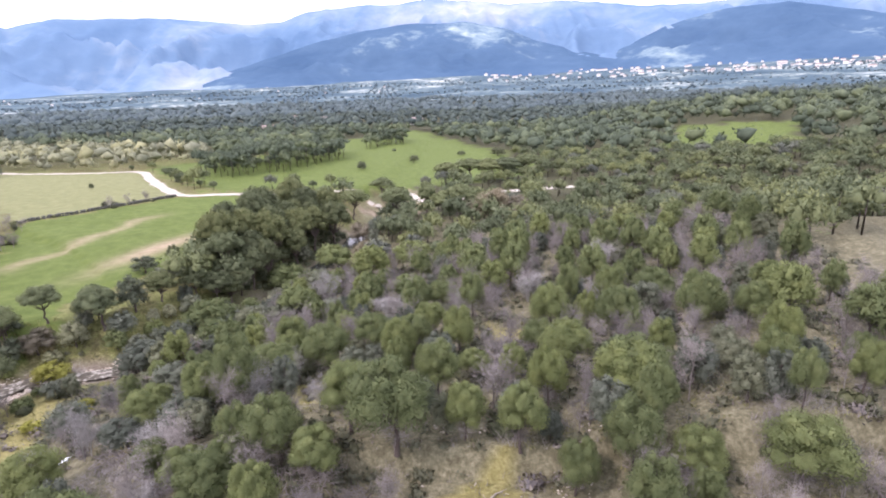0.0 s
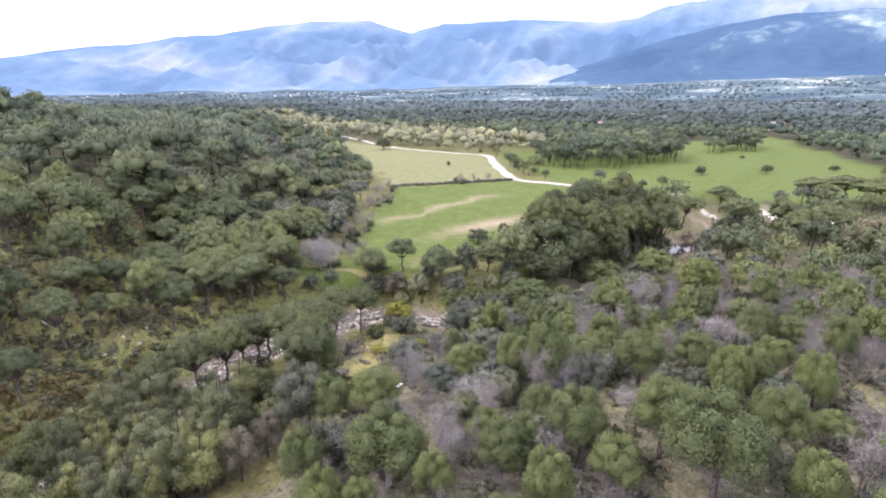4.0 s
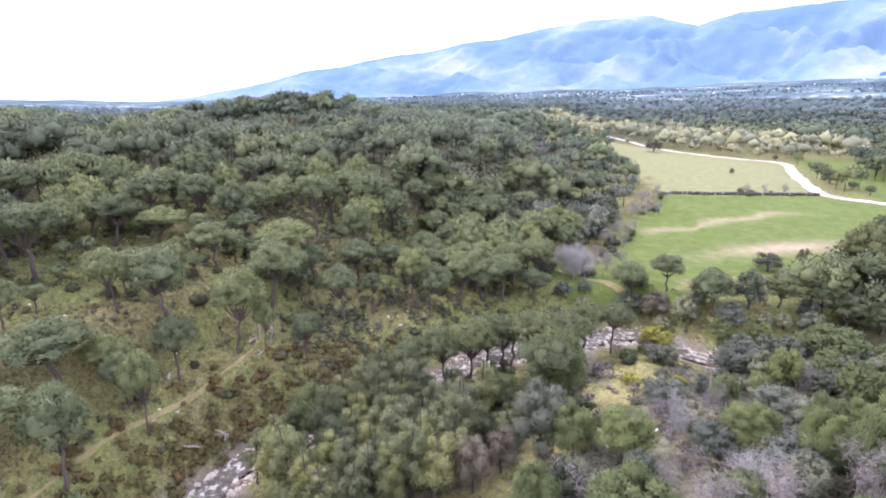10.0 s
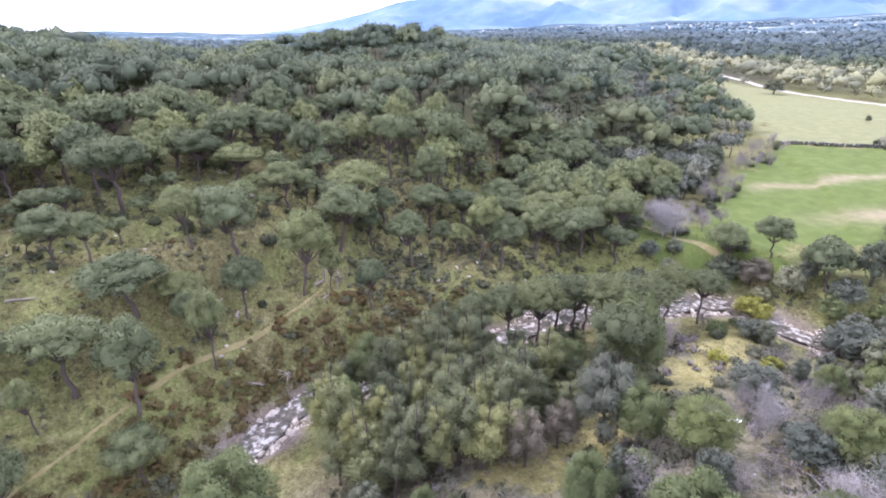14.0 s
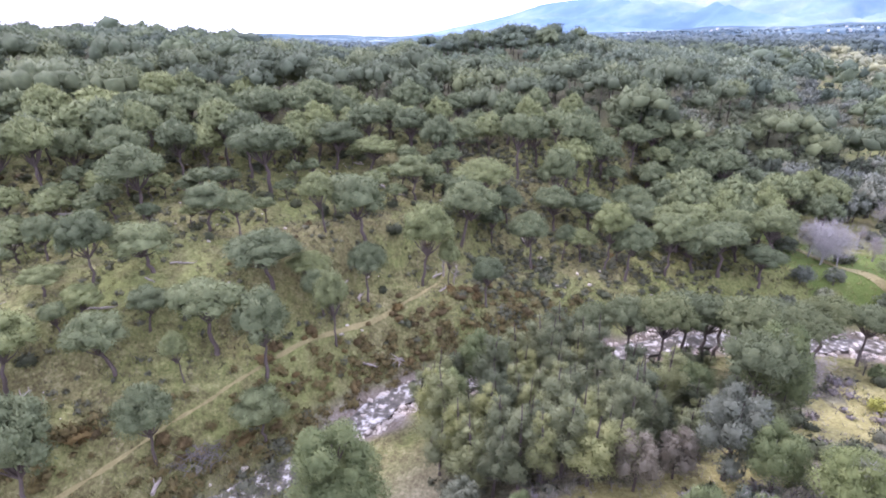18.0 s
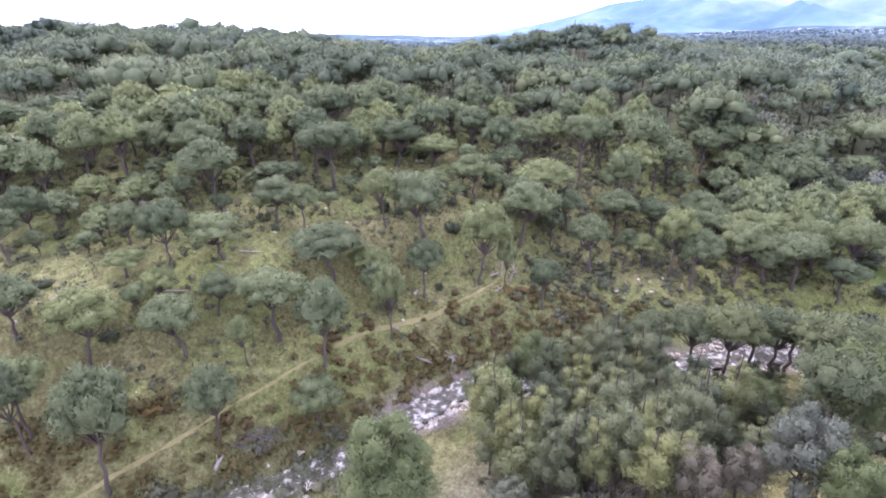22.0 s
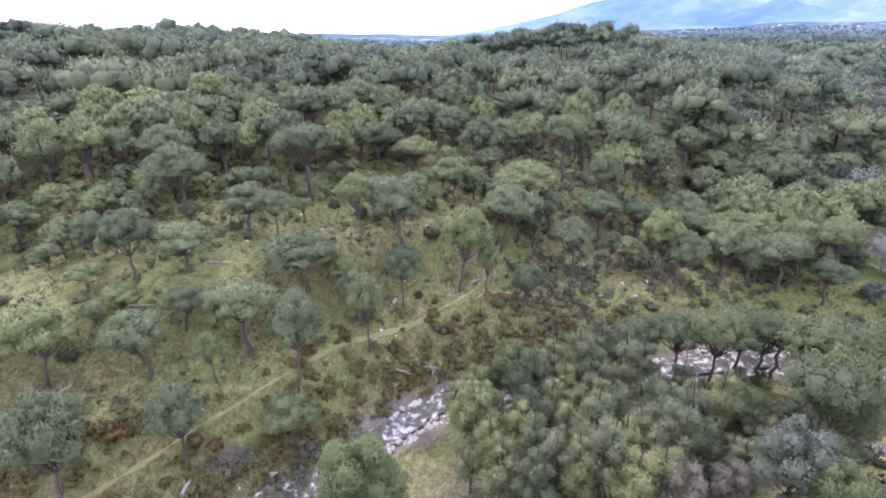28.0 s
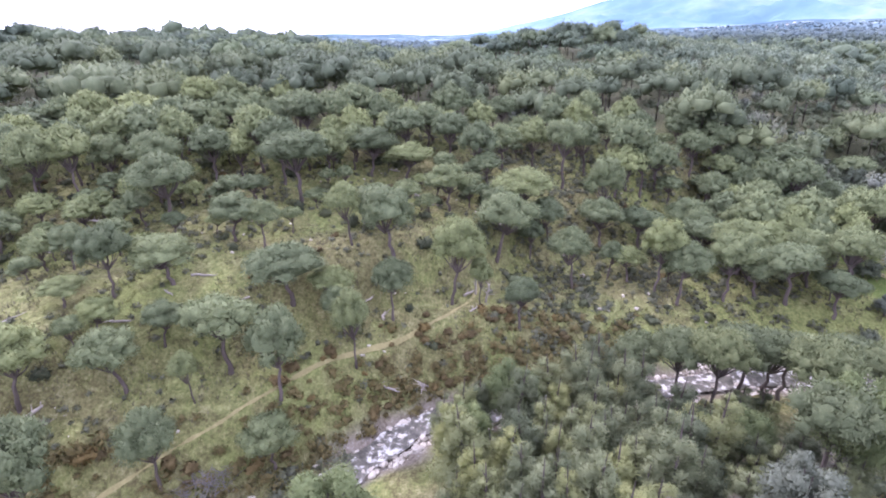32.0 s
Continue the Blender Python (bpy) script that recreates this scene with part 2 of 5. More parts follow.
def ground_material():
    m, t, b, out = nodes_of("hillside_ground")
    big = noise_node(t, 0.07, 5.0, 0.6)
    mid = noise_node(t, 0.45, 5.0, 0.65)
    fine = noise_node(t, 3.5, 4.0, 0.7)
    tone = noise_node(t, 1.3, 5.0, 0.7)
    heath = ramp_node(t, mix_node(t, 0.5, tone, fine), [(0.34, (0.050, 0.040, 0.020)), (0.45, (0.112, 0.100, 0.043)), (0.55, (0.178, 0.168, 0.074)), (0.68, (0.31, 0.275, 0.16))])
    turf = ramp_node(t, mix_node(t, 0.5, tone, fine), [(0.34, (0.076, 0.082, 0.028)), (0.48, (0.142, 0.158, 0.052)), (0.66, (0.275, 0.282, 0.108))])
    litter = ramp_node(t, mix_node(t, 0.5, tone, fine), [(0.34, (0.072, 0.060, 0.044)), (0.5, (0.155, 0.135, 0.098)), (0.70, (0.32, 0.285, 0.225))])
    pasture = ramp_node(t, mix_node(t, 0.35, mid, fine), [(0.28, (0.070, 0.100, 0.024)), (0.50, (0.104, 0.140, 0.035)), (0.75, (0.165, 0.195, 0.060))])
    straw = ramp_node(t, mix_node(t, 0.5, tone, fine), [(0.32, (0.130, 0.110, 0.045)), (0.50, (0.250, 0.225, 0.085)), (0.70, (0.40, 0.365, 0.175))])
    hay = ramp_node(t, mix_node(t, 0.4, mid, fine), [(0.28, (0.132, 0.145, 0.060)), (0.50, (0.190, 0.198, 0.092)), (0.75, (0.275, 0.268, 0.140))])
    gravel = ramp_node(t, mix_node(t, 0.55, mid, fine), [(0.30, (0.095, 0.070, 0.045)), (0.52, (0.22, 0.185, 0.15)), (0.74, (0.42, 0.39, 0.36))])
    soil = ramp_node(t, mix_node(t, 0.4, mid, fine), [(0.3, (0.25, 0.19, 0.12)), (0.55, (0.37, 0.29, 0.20)), (0.8, (0.48, 0.40, 0.30))])
    patch = ramp_node(t, mix_node(t, 0.4, big, mid), [(0.44, (0, 0, 0)), (0.58, (1, 1, 1))])
    c = mix_node(t, patch, heath, turf)
    c = mix_node(t, attr_fac(t, "woodland"), c, mix_node(t, 0.25, litter, turf))
    # Heath floor under the woods, darkened further to paint shade between the trees.
    c = mix_node(t, attr_fac(t, "shaded_floor"), c, mix_node(t, 0.8, heath, (0.058, 0.060, 0.036)))
    c = mix_node(t, attr_fac(t, "pasture"), c, pasture)
    c = mix_node(t, attr_fac(t, "hay"), c, hay)
    c = mix_node(t, attr_fac(t, "glade"), c, straw)
    c = mix_node(t, attr_fac(t, "soil"), c, soil)
    c = mix_node(t, attr_fac(t, "shingle"), c, gravel)
    t.links.new(c, b.inputs["Base Color"])
    b.inputs["Roughness"].default_value = 0.95
    b.inputs["Specular IOR Level"].default_value = 0.15
    bump_node(t, b, fine, 0.7, 0.25)
    return m


GROUND = ground_material()


# Backdrop colours carry the haze themselves and glow faintly to lift it.
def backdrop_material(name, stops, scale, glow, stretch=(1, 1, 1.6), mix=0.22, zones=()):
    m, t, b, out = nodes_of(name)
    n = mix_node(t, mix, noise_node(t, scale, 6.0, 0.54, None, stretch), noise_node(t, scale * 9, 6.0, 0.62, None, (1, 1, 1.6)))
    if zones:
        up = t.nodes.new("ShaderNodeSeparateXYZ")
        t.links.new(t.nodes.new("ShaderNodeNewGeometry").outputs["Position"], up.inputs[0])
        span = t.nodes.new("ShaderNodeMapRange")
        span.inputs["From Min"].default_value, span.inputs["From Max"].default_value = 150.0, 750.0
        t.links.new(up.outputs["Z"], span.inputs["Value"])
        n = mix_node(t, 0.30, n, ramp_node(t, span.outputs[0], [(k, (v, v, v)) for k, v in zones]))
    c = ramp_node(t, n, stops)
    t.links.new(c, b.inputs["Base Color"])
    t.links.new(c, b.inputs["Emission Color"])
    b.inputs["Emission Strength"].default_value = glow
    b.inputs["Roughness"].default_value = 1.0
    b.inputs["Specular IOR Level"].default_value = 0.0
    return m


# Haze blue painted in; pale stops stand for sunlit slopes, fields and bare rock.
MOUNTAIN = backdrop_material("hazed_far_mountain", [(0.38, (0.080, 0.140, 0.225)), (0.49, (0.112, 0.180, 0.268)), (0.54, (0.160, 0.222, 0.292)), (0.64, (0.315, 0.340, 0.370))], 0.0011, 0.35, (1, 1, 1.2), 0.16, [(0.0, 0.56), (0.14, 0.52), (0.30, 0.40), (0.55, 0.42), (0.80, 0.60), (1.0, 0.62)])
MASSIF = backdrop_material("hazed_nearer_mountain", [(0.36, (0.045, 0.085, 0.145)), (0.54, (0.066, 0.115, 0.180)), (0.60, (0.16, 0.225, 0.26)), (0.66, (0.36, 0.41, 0.40))], 0.0013, 0.3)
# Haze over the plain is in these blue-grey tones and their slight glow.
PLAIN = backdrop_material("hazed_far_plain", [(0.38, (0.050, 0.080, 0.105)), (0.50, (0.085, 0.125, 0.145)), (0.57, (0.150, 0.195, 0.200)), (0.64, (0.40, 0.43, 0.40))], 0.0045, 0.2, (1, 1, 1), 0.45)


def water_material():
    m, t, b, out = nodes_of("stream_water")
    n = noise_node(t, 1.4, 4.0, 0.6)
    c = ramp_node(t, n, [(0.30, (0.030, 0.030, 0.022)), (0.52, (0.13, 0.115, 0.09)), (0.64, (0.56, 0.53, 0.48))])
    t.links.new(c, b.inputs["Base Color"])
    b.inputs["Roughness"].default_value = 0.3
    bump_node(t, b, noise_node(t, 3.5, 3.0, 0.6), 0.5, 0.12)
    return m


WATER = water_material()
POOL = plain("still_pool_water", [(0.3, (0.035, 0.036, 0.030)), (0.6, (0.075, 0.075, 0.065))], 0.2, 0.07, 0.12, 0.03, fine=1.5)

# ---- the lie of the land ----
RIVER = [(-20, 170), (-22, 118), (-28, 92), (-36, 70), (-43, 63), (-53.5, 60.5), (-56, 52), (-58, 43), (-57.5, 35), (-55, 20), (-53, 8), (-48.5, 2.5), (-43, -4), (-36, -18), (-28, -45), (-20, -90), (-10, -200)]
RIVER_Z = [3.2, 2.2, 1.9, 1.6, 1.4, 1.2, 1.0, 0.8, 0.7, 0.4, 0.1, -0.1, -0.4, -0.8, -1.6, -3.0, -6.0]


def ease(a):
    a = np.clip(a, 0, 1)
    return a * a * (3 - 2 * a)


def river_at(x, y):
    """Distance from the stream, its water level there, and which bank (+1: west)."""
    best = np.full(np.shape(x), 1e9)
    level, bank = np.zeros(np.shape(x)), np.ones(np.shape(x))
    for (ax, ay), (bx, by), za, zb in zip(RIVER, RIVER[1:], RIVER_Z, RIVER_Z[1:]):
        dx, dy = bx - ax, by - ay
        k = np.clip(((x - ax) * dx + (y - ay) * dy) / (dx * dx + dy * dy), 0, 1)
        d = np.hypot(x - ax - k * dx, y - ay - k * dy)
        near = d < best
        best = np.where(near, d, best)
        level = np.where(near, za + k * (zb - za), level)
        bank = np.where(near, np.where(dx * (y - ay) - dy * (x - ax) < 0, 1.0, -1.0), bank)
    return best, level, bank


def waves(x, y, size, seed, n=7):
    r = np.random.RandomState(seed)
    z = 0
    for k in range(n):
        a, f, p = r.uniform(0, 6.28), 6.28 / size * r.uniform(0.6, 1.9), r.uniform(0, 6.28)
        z = z + np.sin((x * np.cos(a) + y * np.sin(a)) * f + p)
    return z / n ** 0.5


def hump(x, y, cx, cy, amp, along, across, turn, back=None):
    c, s = np.cos(np.radians(turn)), np.sin(np.radians(turn))
    u, v = (x - cx) * c + (y - cy) * s, -(x - cx) * s + (y - cy) * c
    return amp * np.exp(-0.5 * ((u / np.where(u < 0, back or along, along)) ** 2 + (v / across) ** 2))


def hill_side(x, y):
    """Metres on the hill's side of the line where the wooded hill meets the meadows."""
    return (x + 64) * -0.714 + (y - 60) * -0.70


def land(x, y):
    x, y = np.asarray(x, float), np.asarray(y, float)
    d, level, bank = river_at(x, y)
    east = level + 10.5 * ease((d - 2) / 46) + 4.0 * ease((d - 42) / 40)
    north = ease((y - 70) / 45)
    east = east * (1 - north) + north * (level * 0.4 + 5.6 * ease(d / 9))
    u = hill_side(x, y)
    hill = ease(u / 45)
    west = level + 4.6 * ease((d - 1) / 9) + (0.8 + 6.2 * hill) * ease((d - 6) / 66)
    west = west + hill * ease((d - 10) / 125) * (hump(x, y, -200, 52, 12.0, 88, 46, 122, 16) + hump(x, y, -335, -125, 14.5, 120, 75, 190) + hump(x, y, -160, -190, 17, 90, 75, 200))
    shoulder = (x + 61) * -0.85 + (y + 5) * -0.52
    west = west + (1.5 * ease((d - 3) / 5) * ease((24 - y) / 12) + 5.2 * ease((shoulder + 6) / 9)) * ease((260 - np.hypot(x + 13, y - 9)) / 150)
    z = np.where(bank > 0, west, east)
    far = np.hypot(x + 13, y - 9)
    az = np.degrees(np.arctan2(-(x + 13), y - 9))
    rise = np.clip(0.95 - 0.0122 * az, 0.05, 1.0) * ease((az + 150) / 60)
    z = z + rise * (10 * ease((far - 350) / 700) + 210 * ease((far - 800) / 3600)) + hump(x, y, 330, 430, 20, 220, 150, 40) * ease((x - 60) / 120)
    z = z + 0.35 * waves(x, y, 14, 3) * ease((d - 3) / 8) * np.where(u > 0, 1.0, np.where(y > 75, 0.15, 1.0))
    z = z + 1.5 * waves(x, y, 90, 5) * ease((far - 180) / 200) * np.where(u > 0, 1.0, 0.3)
    z = z - 13 * np.exp(-0.5 * ((az - 90) / 6) ** 2) * ease((far - 230) / 300)
    bed = 1 - ease((d - 1.5 - 2.2 * ease((y - 98) / 10)) / 2.0)
    return z - 0.55 * bed


def inside(x, y, poly):
    x, y = np.asarray(x, float), np.asarray(y, float)
    odd = np.zeros(x.shape, bool)
    for (ax, ay), (bx, by) in zip(poly, poly[1:] + poly[:1]):
        if ay != by:
            odd ^= ((ay > y) != (by > y)) & (x < (bx - ax) * (y - ay) / (by - ay) + ax)
    return odd

# ---- mesh builders ----
def mesh_of(name, verts, faces, material, smooth=False):
    me = bpy.data.meshes.new(name)
    me.from_pydata([tuple(v) for v in verts], [], [tuple(f) for f in faces])
    if smooth:
        me.polygons.foreach_set("use_smooth", [True] * len(me.polygons))
    me.materials.append(material)
    return me


def array_mesh(name, verts, faces, material, smooth=False):
    """A mesh from numpy arrays; faces is n x 3 or n x 4."""
    me = bpy.data.meshes.new(name)
    n, k = faces.shape
    me.vertices.add(len(verts))
    me.vertices.foreach_set("co", np.asarray(verts, np.float32).ravel())
    me.loops.add(n * k)
    me.loops.foreach_set("vertex_index", np.asarray(faces, np.int32).ravel())
    me.polygons.add(n)
    me.polygons.foreach_set("loop_start", np.arange(0, n * k, k, dtype=np.int32))
    if smooth:
        me.polygons.foreach_set("use_smooth", np.ones(n, bool))
    me.update(calc_edges=True)
    me.materials.append(material)
    return me


def ico(level):
    bm = bmesh.new()
    bmesh.ops.create_icosphere(bm, subdivisions=level, radius=1.0)
    v = np.array([p.co[:] for p in bm.verts])
    f = np.array([[p.index for p in q.verts] for q in bm.faces])
    bm.free()
    return v, f


ICO = {k: ico(k) for k in (1, 2, 3)}


class Pieces:
    """Collects triangles."""

    def __init__(self):
        self.v, self.f, self.n, self.normals = [], [], 0, []

    def add(self, v, f, normals=None):
        self.v.append(v)
        self.normals.append(v - v.mean(0) if normals is None else normals)
        self.f.append(np.asarray(f) + self.n)
        self.n += len(v)

    def graft(self, v, f):
        """Adds a limb and joins its foot to the nearest point that is there already."""
        old = np.concatenate(self.v)
        near = int(np.argmin(((old - v[0]) ** 2).sum(1)))
        base = self.n
        self.add(v, f)
        self.f.append(np.array([[near, base, base + 1]]))

    def mesh(self, name, material, smooth=False):
        return array_mesh(name, np.concatenate(self.v), np.concatenate(self.f), material, smooth)

    def leaves(self, name, material):
        """A crown whose sprays take the light like the rounded mass that they belong to."""
        me = self.mesh(name, material, True)
        n = np.concatenate(self.normals)
        n = n / (np.linalg.norm(n, axis=1)[:, None] + 1e-9)
        me.normals_split_custom_set_from_vertices(n.tolist())
        return me


def lump(r, centre, radii, level=2, rough=0.22, flat=0.0):
    """An uneven rounded mass; flat cuts its underside level."""
    v, f = ICO[level]
    k = np.ones(len(v))
    for j in range(5):
        a = r.normal(size=3)
        k += rough * 0.5 * np.sin(v @ a * r.uniform(1.5, 4.5) + r.uniform(0, 6.28))
    p = v * k[:, None]
    if flat:
        p[:, 2] = np.where(p[:, 2] < 0, p[:, 2] * (1 - flat), p[:, 2])
    return p * radii + centre, f, p / radii


def tufts(r, lumps, n, size, up=0.35, spread=0.16, slim=0.5, hang=0.0):
    """Small pointed leaf sprays standing out of the lumps' skins."""
    w = np.array([a[0] * a[1] + a[0] * a[2] for _, a in lumps])
    which = r.choice(len(lumps), n, p=w / w.sum())
    way = r.normal(size=(n, 3))
    way[:, 2] += up
    way /= np.linalg.norm(way, axis=1)[:, None]
    cs, rs = np.array([c for c, _ in lumps])[which], np.array([a for _, a in lumps])[which]
    p = cs + way * rs * (0.93 + r.normal(0, spread, (n, 1)))
    a = np.cross(way, r.normal(size=(n, 3)))
    a /= np.linalg.norm(a, axis=1)[:, None]
    b = np.cross(way, a) + way * r.uniform(0.0, 1.1, (n, 1)) + [0, 0, 0.25 - hang]
    b /= np.linalg.norm(b, axis=1)[:, None]
    s = size * r.uniform(0.6, 1.5, (n, 1))
    tri = np.stack([p - a * s * slim - b * s * 0.5, p + a * s * slim - b * s * 0.5, p + b * s], 1).reshape(-1, 3)
    f = np.arange(n * 3).reshape(-1, 3)
    out = (way / rs) * rs.mean(1)[:, None] + r.normal(0, 0.13, (n, 3)) + [0, 0, 0.10]
    face = np.cross(tri[1::3] - tri[0::3], tri[2::3] - tri[0::3])
    f[(face * out).sum(1) < 0] = f[(face * out).sum(1) < 0][:, ::-1]
    return tri, f, np.repeat(out, 3, 0)


def tube(points, radii, sides=6):
    """A tapering limb along points."""
    pts = np.asarray(points, float)
    rows = []
    for k, p in enumerate(pts):
        d = pts[min(k + 1, len(pts) - 1)] - pts[max(k - 1, 0)]
        d /= np.linalg.norm(d) + 1e-9
        a = np.cross(d, [0.31, 0.95, 0.05])
        a /= np.linalg.norm(a) + 1e-9
        b = np.cross(d, a)
        ang = np.arange(sides) * 2 * np.pi / sides
        rows.append(p + radii[k] * (np.cos(ang)[:, None] * a + np.sin(ang)[:, None] * b))
    f = []
    for k in range(len(pts) - 1):
        for j in range(sides):
            q, w = k * sides + j, k * sides + (j + 1) % sides
            f += [(q, w, w + sides), (q, w + sides, q + sides)]
    return np.concatenate(rows), np.array(f)


def thing(name, label, category, group="", kind=""):
    e = new(name)
    e.empty_display_size = 0.2
    return tagged(e, label, category, group, kind)


def part(name, me, parent, label=""):
    ob = new(name, me)
    ob.parent = parent
    return tagged(ob, label)


# each plant is built at unit scale in metres with its foot at the origin
def umbrella_pine(seed, high=9.0, wide=3.2, lean=0.4, n=620, bole=0.62, grain=0.24, material=None, label="stone pine with flat-topped olive-green crown on bare dark trunk"):
    r = np.random.RandomState(seed)
    e = thing("stone_pine", label, "tree", "stone pines on the slope")
    top = np.array([r.normal(0, lean), r.normal(0, lean), high * bole])
    bend = r.normal(0, 0.12, (5, 2))
    pts = [np.array([0, 0, -0.4])] + [np.array([*(top[:2] * (k / 5) ** 1.3 + bend[k - 1]), top[2] * k / 5]) for k in range(1, 6)]
    pts[-1][:2] = top[:2]
    wood = Pieces()
    rad = 0.017 * high + 0.035
    wood.add(*tube(pts, [rad * 1.35, rad, rad * 0.9, rad * 0.82, rad * 0.74, rad * 0.6], 8))
    lumps = []
    depth = high * (1 - bole)
    count = r.randint(26, 34)
    oval, turned = r.uniform(0.82, 1.0), r.uniform(0, 6.28)
    for k in range(count):
        a = k * 2.4 + r.uniform(-0.35, 0.35)
        rr = wide * 0.85 * ((k + 0.4) / count) ** 0.5 * r.uniform(0.86, 1.08)
        across = np.array([np.cos(a) * rr, np.sin(a) * rr * oval])
        across = np.array([across[0] * np.cos(turned) - across[1] * np.sin(turned), across[0] * np.sin(turned) + across[1] * np.cos(turned)])
        c = top + [*across, depth * (0.14 + 0.56 * (1 - (rr / wide) ** 2) + r.uniform(-0.10, 0.10))]
        s = wide * r.uniform(0.24, 0.38)
        lumps.append((c, np.array([s, s, min(s * r.uniform(0.75, 0.95), depth * 0.34)])))
        if k % 2:
            mid = top * [1, 1, 0.93] + (c - top) * [0.45, 0.45, 0.2]
            wood.graft(*tube([top * [1, 1, 0.80], mid, c], [rad * 0.5, rad * 0.34, rad * 0.12], 5))
    leaf = Pieces()
    leaf.add(*lump(r, top + [0, 0, depth * 0.34], np.array([wide * 0.66, wide * 0.66 * oval, depth * 0.26]), 2, 0.25, 0.5))
    for c, s in lumps:
        leaf.add(*lump(r, c, s * 0.66, 1, 0.34, 0.3))
    leaf.add(*tufts(r, lumps, n, grain, 0.45, 0.15, 0.36))
    part("trunk", wood.mesh("umbrella_pine_trunk", BARK, True), e)
    part("crown", leaf.leaves("umbrella_pine_crown", material or PINE), e)
    return e


def round_pine(seed, high=5.5, wide=2.5, n=620, material=None, name="pine_tree", label="rounded pine with dense yellow-green crown low on the trunk", group="pines on the east bank", slim=1.0, grain=0.19, low=0.30, blade=0.42):
    r = np.random.RandomState(seed)
    e = thing(name, label, "tree", group)
    rad = 0.022 * high + 0.03
    top = np.array([r.normal(0, 0.25), r.normal(0, 0.25), high * 0.86])
    wood = Pieces()
    stem = [np.array([0, 0, -0.4]), np.array([r.normal(0, 0.1), r.normal(0, 0.1), top[2] * 0.3]), top * [0.7, 0.7, 0.65], top]
    wood.add(*tube(stem, [rad * 1.2, rad * 0.9, rad * 0.6, rad * 0.2], 7))
    lumps = []
    count = r.randint(15, 20)
    for k in range(count):
        h = low + (0.94 - low) * ((k + r.uniform(0, 1)) / count)
        a = k * 2.4 + r.uniform(-0.5, 0.5)
        env = np.sin(np.pi * (0.16 + 0.74 * h)) ** 0.8 * wide
        c = np.array([np.cos(a) * env * 0.60, np.sin(a) * env * 0.60, high * h]) + [top[0] * h, top[1] * h, 0]
        s = env * r.uniform(0.32, 0.48)
        lumps.append((c, np.array([s, s, s * slim * r.uniform(0.75, 1.05)])))
        f = h * 0.7 / 0.86
        j = np.array([np.interp(f, (0, 0.3, 0.65, 1), col) for col in zip(*stem)])
        wood.graft(*tube([j, c], [rad * 0.35, rad * 0.1], 4))
    leaf = Pieces()
    for c, s in lumps:
        leaf.add(*lump(r, c, s * 0.58, 1, 0.34, 0.2))
    leaf.add(*lump(r, np.array([top[0] * 0.6, top[1] * 0.6, high * (low + 0.18)]), np.array([wide * 0.34, wide * 0.34, high * 0.13]), 1, 0.25, 0.3))
    leaf.add(*tufts(r, lumps, int(n * 1.35), grain * 0.88, 0.4, 0.14, blade))
    part("trunk", wood.mesh(name + "_trunk", BARK, True), e)
    part("crown", leaf.leaves(name + "_crown", material or YOUNG), e)
    if material is None:
        m = 420
        f = r.uniform(0.16, 0.62, (m, 1))
        a = r.uniform(0, 6.28, (m, 1))
        out = np.concatenate([np.cos(a), np.sin(a), r.uniform(-0.1, 0.5, (m, 1))], 1)
        foot = np.concatenate([np.interp(f, (0, 0.3, 0.65, 1), [p[k] for p in stem]) for k in range(3)], 1) + out * r.uniform(0.0, 0.5, (m, 1)) * wide * (0.3 + f)
        side = np.cross(out, r.normal(size=(m, 3)))
        side /= np.linalg.norm(side, axis=1)[:, None]
        tip = foot + out * r.uniform(0.25, 0.6, (m, 1)) * wide * 0.7
        dead = Pieces()
        dead.add(np.stack([foot - side * 0.014, foot + side * 0.014, tip], 1).reshape(-1, 3), np.arange(m * 3).reshape(-1, 3))
        part("deadwood", dead.mesh(name + "_deadwood", TWIG), e, "dead grey lower branches")
    return e


def slender_tree(seed, high=9.0, wide=1.8, n=9000):
    """Thin-crowned riverside pine: see-through tiers of foliage on a straight pole."""
    r = np.random.RandomState(seed)
    e = thing("slender_pine", "slender riverside pine with thin grey-green crown", "tree", "slender pines along the stream")
    rad = 0.013 * high + 0.03
    top = np.array([r.normal(0, 0.4), r.normal(0, 0.4), high])
    wood = Pieces()
    wood.add(*tube([(0, 0, -0.4), top * 0.35, top * 0.7, top * 0.97], [rad * 1.2, rad, rad * 0.6, rad * 0.15], 6))
    lumps = []
    for k in range(r.randint(11, 15)):
        h = 0.36 + 0.6 * (k / 14) + r.uniform(-0.04, 0.04)
        a = k * 2.4 + r.uniform(-0.5, 0.5)
        env = wide * (1.15 - 0.75 * max(0, (h - 0.45) / 0.55)) * r.uniform(0.7, 1.1)
        c = top * h + [np.cos(a) * env * 0.6, np.sin(a) * env * 0.6, 0]
        s = env * r.uniform(0.36, 0.5)
        lumps.append((c, np.array([s, s, s * r.uniform(0.7, 1.2)])))
        wood.graft(*tube([top * h * [1, 1, 0.93], c], [rad * 0.3, rad * 0.08], 4))
    leaf = Pieces()
    for c, s in lumps:
        leaf.add(*lump(r, c, s * 0.36, 1, 0.35))
    leaf.add(*tufts(r, lumps, n, 0.125, 0.2, 0.26, 0.26))
    part("trunk", wood.mesh("slender_pine_trunk", BARK, True), e)
    part("crown", leaf.leaves("slender_pine_crown", RIVERINE), e)
    return e


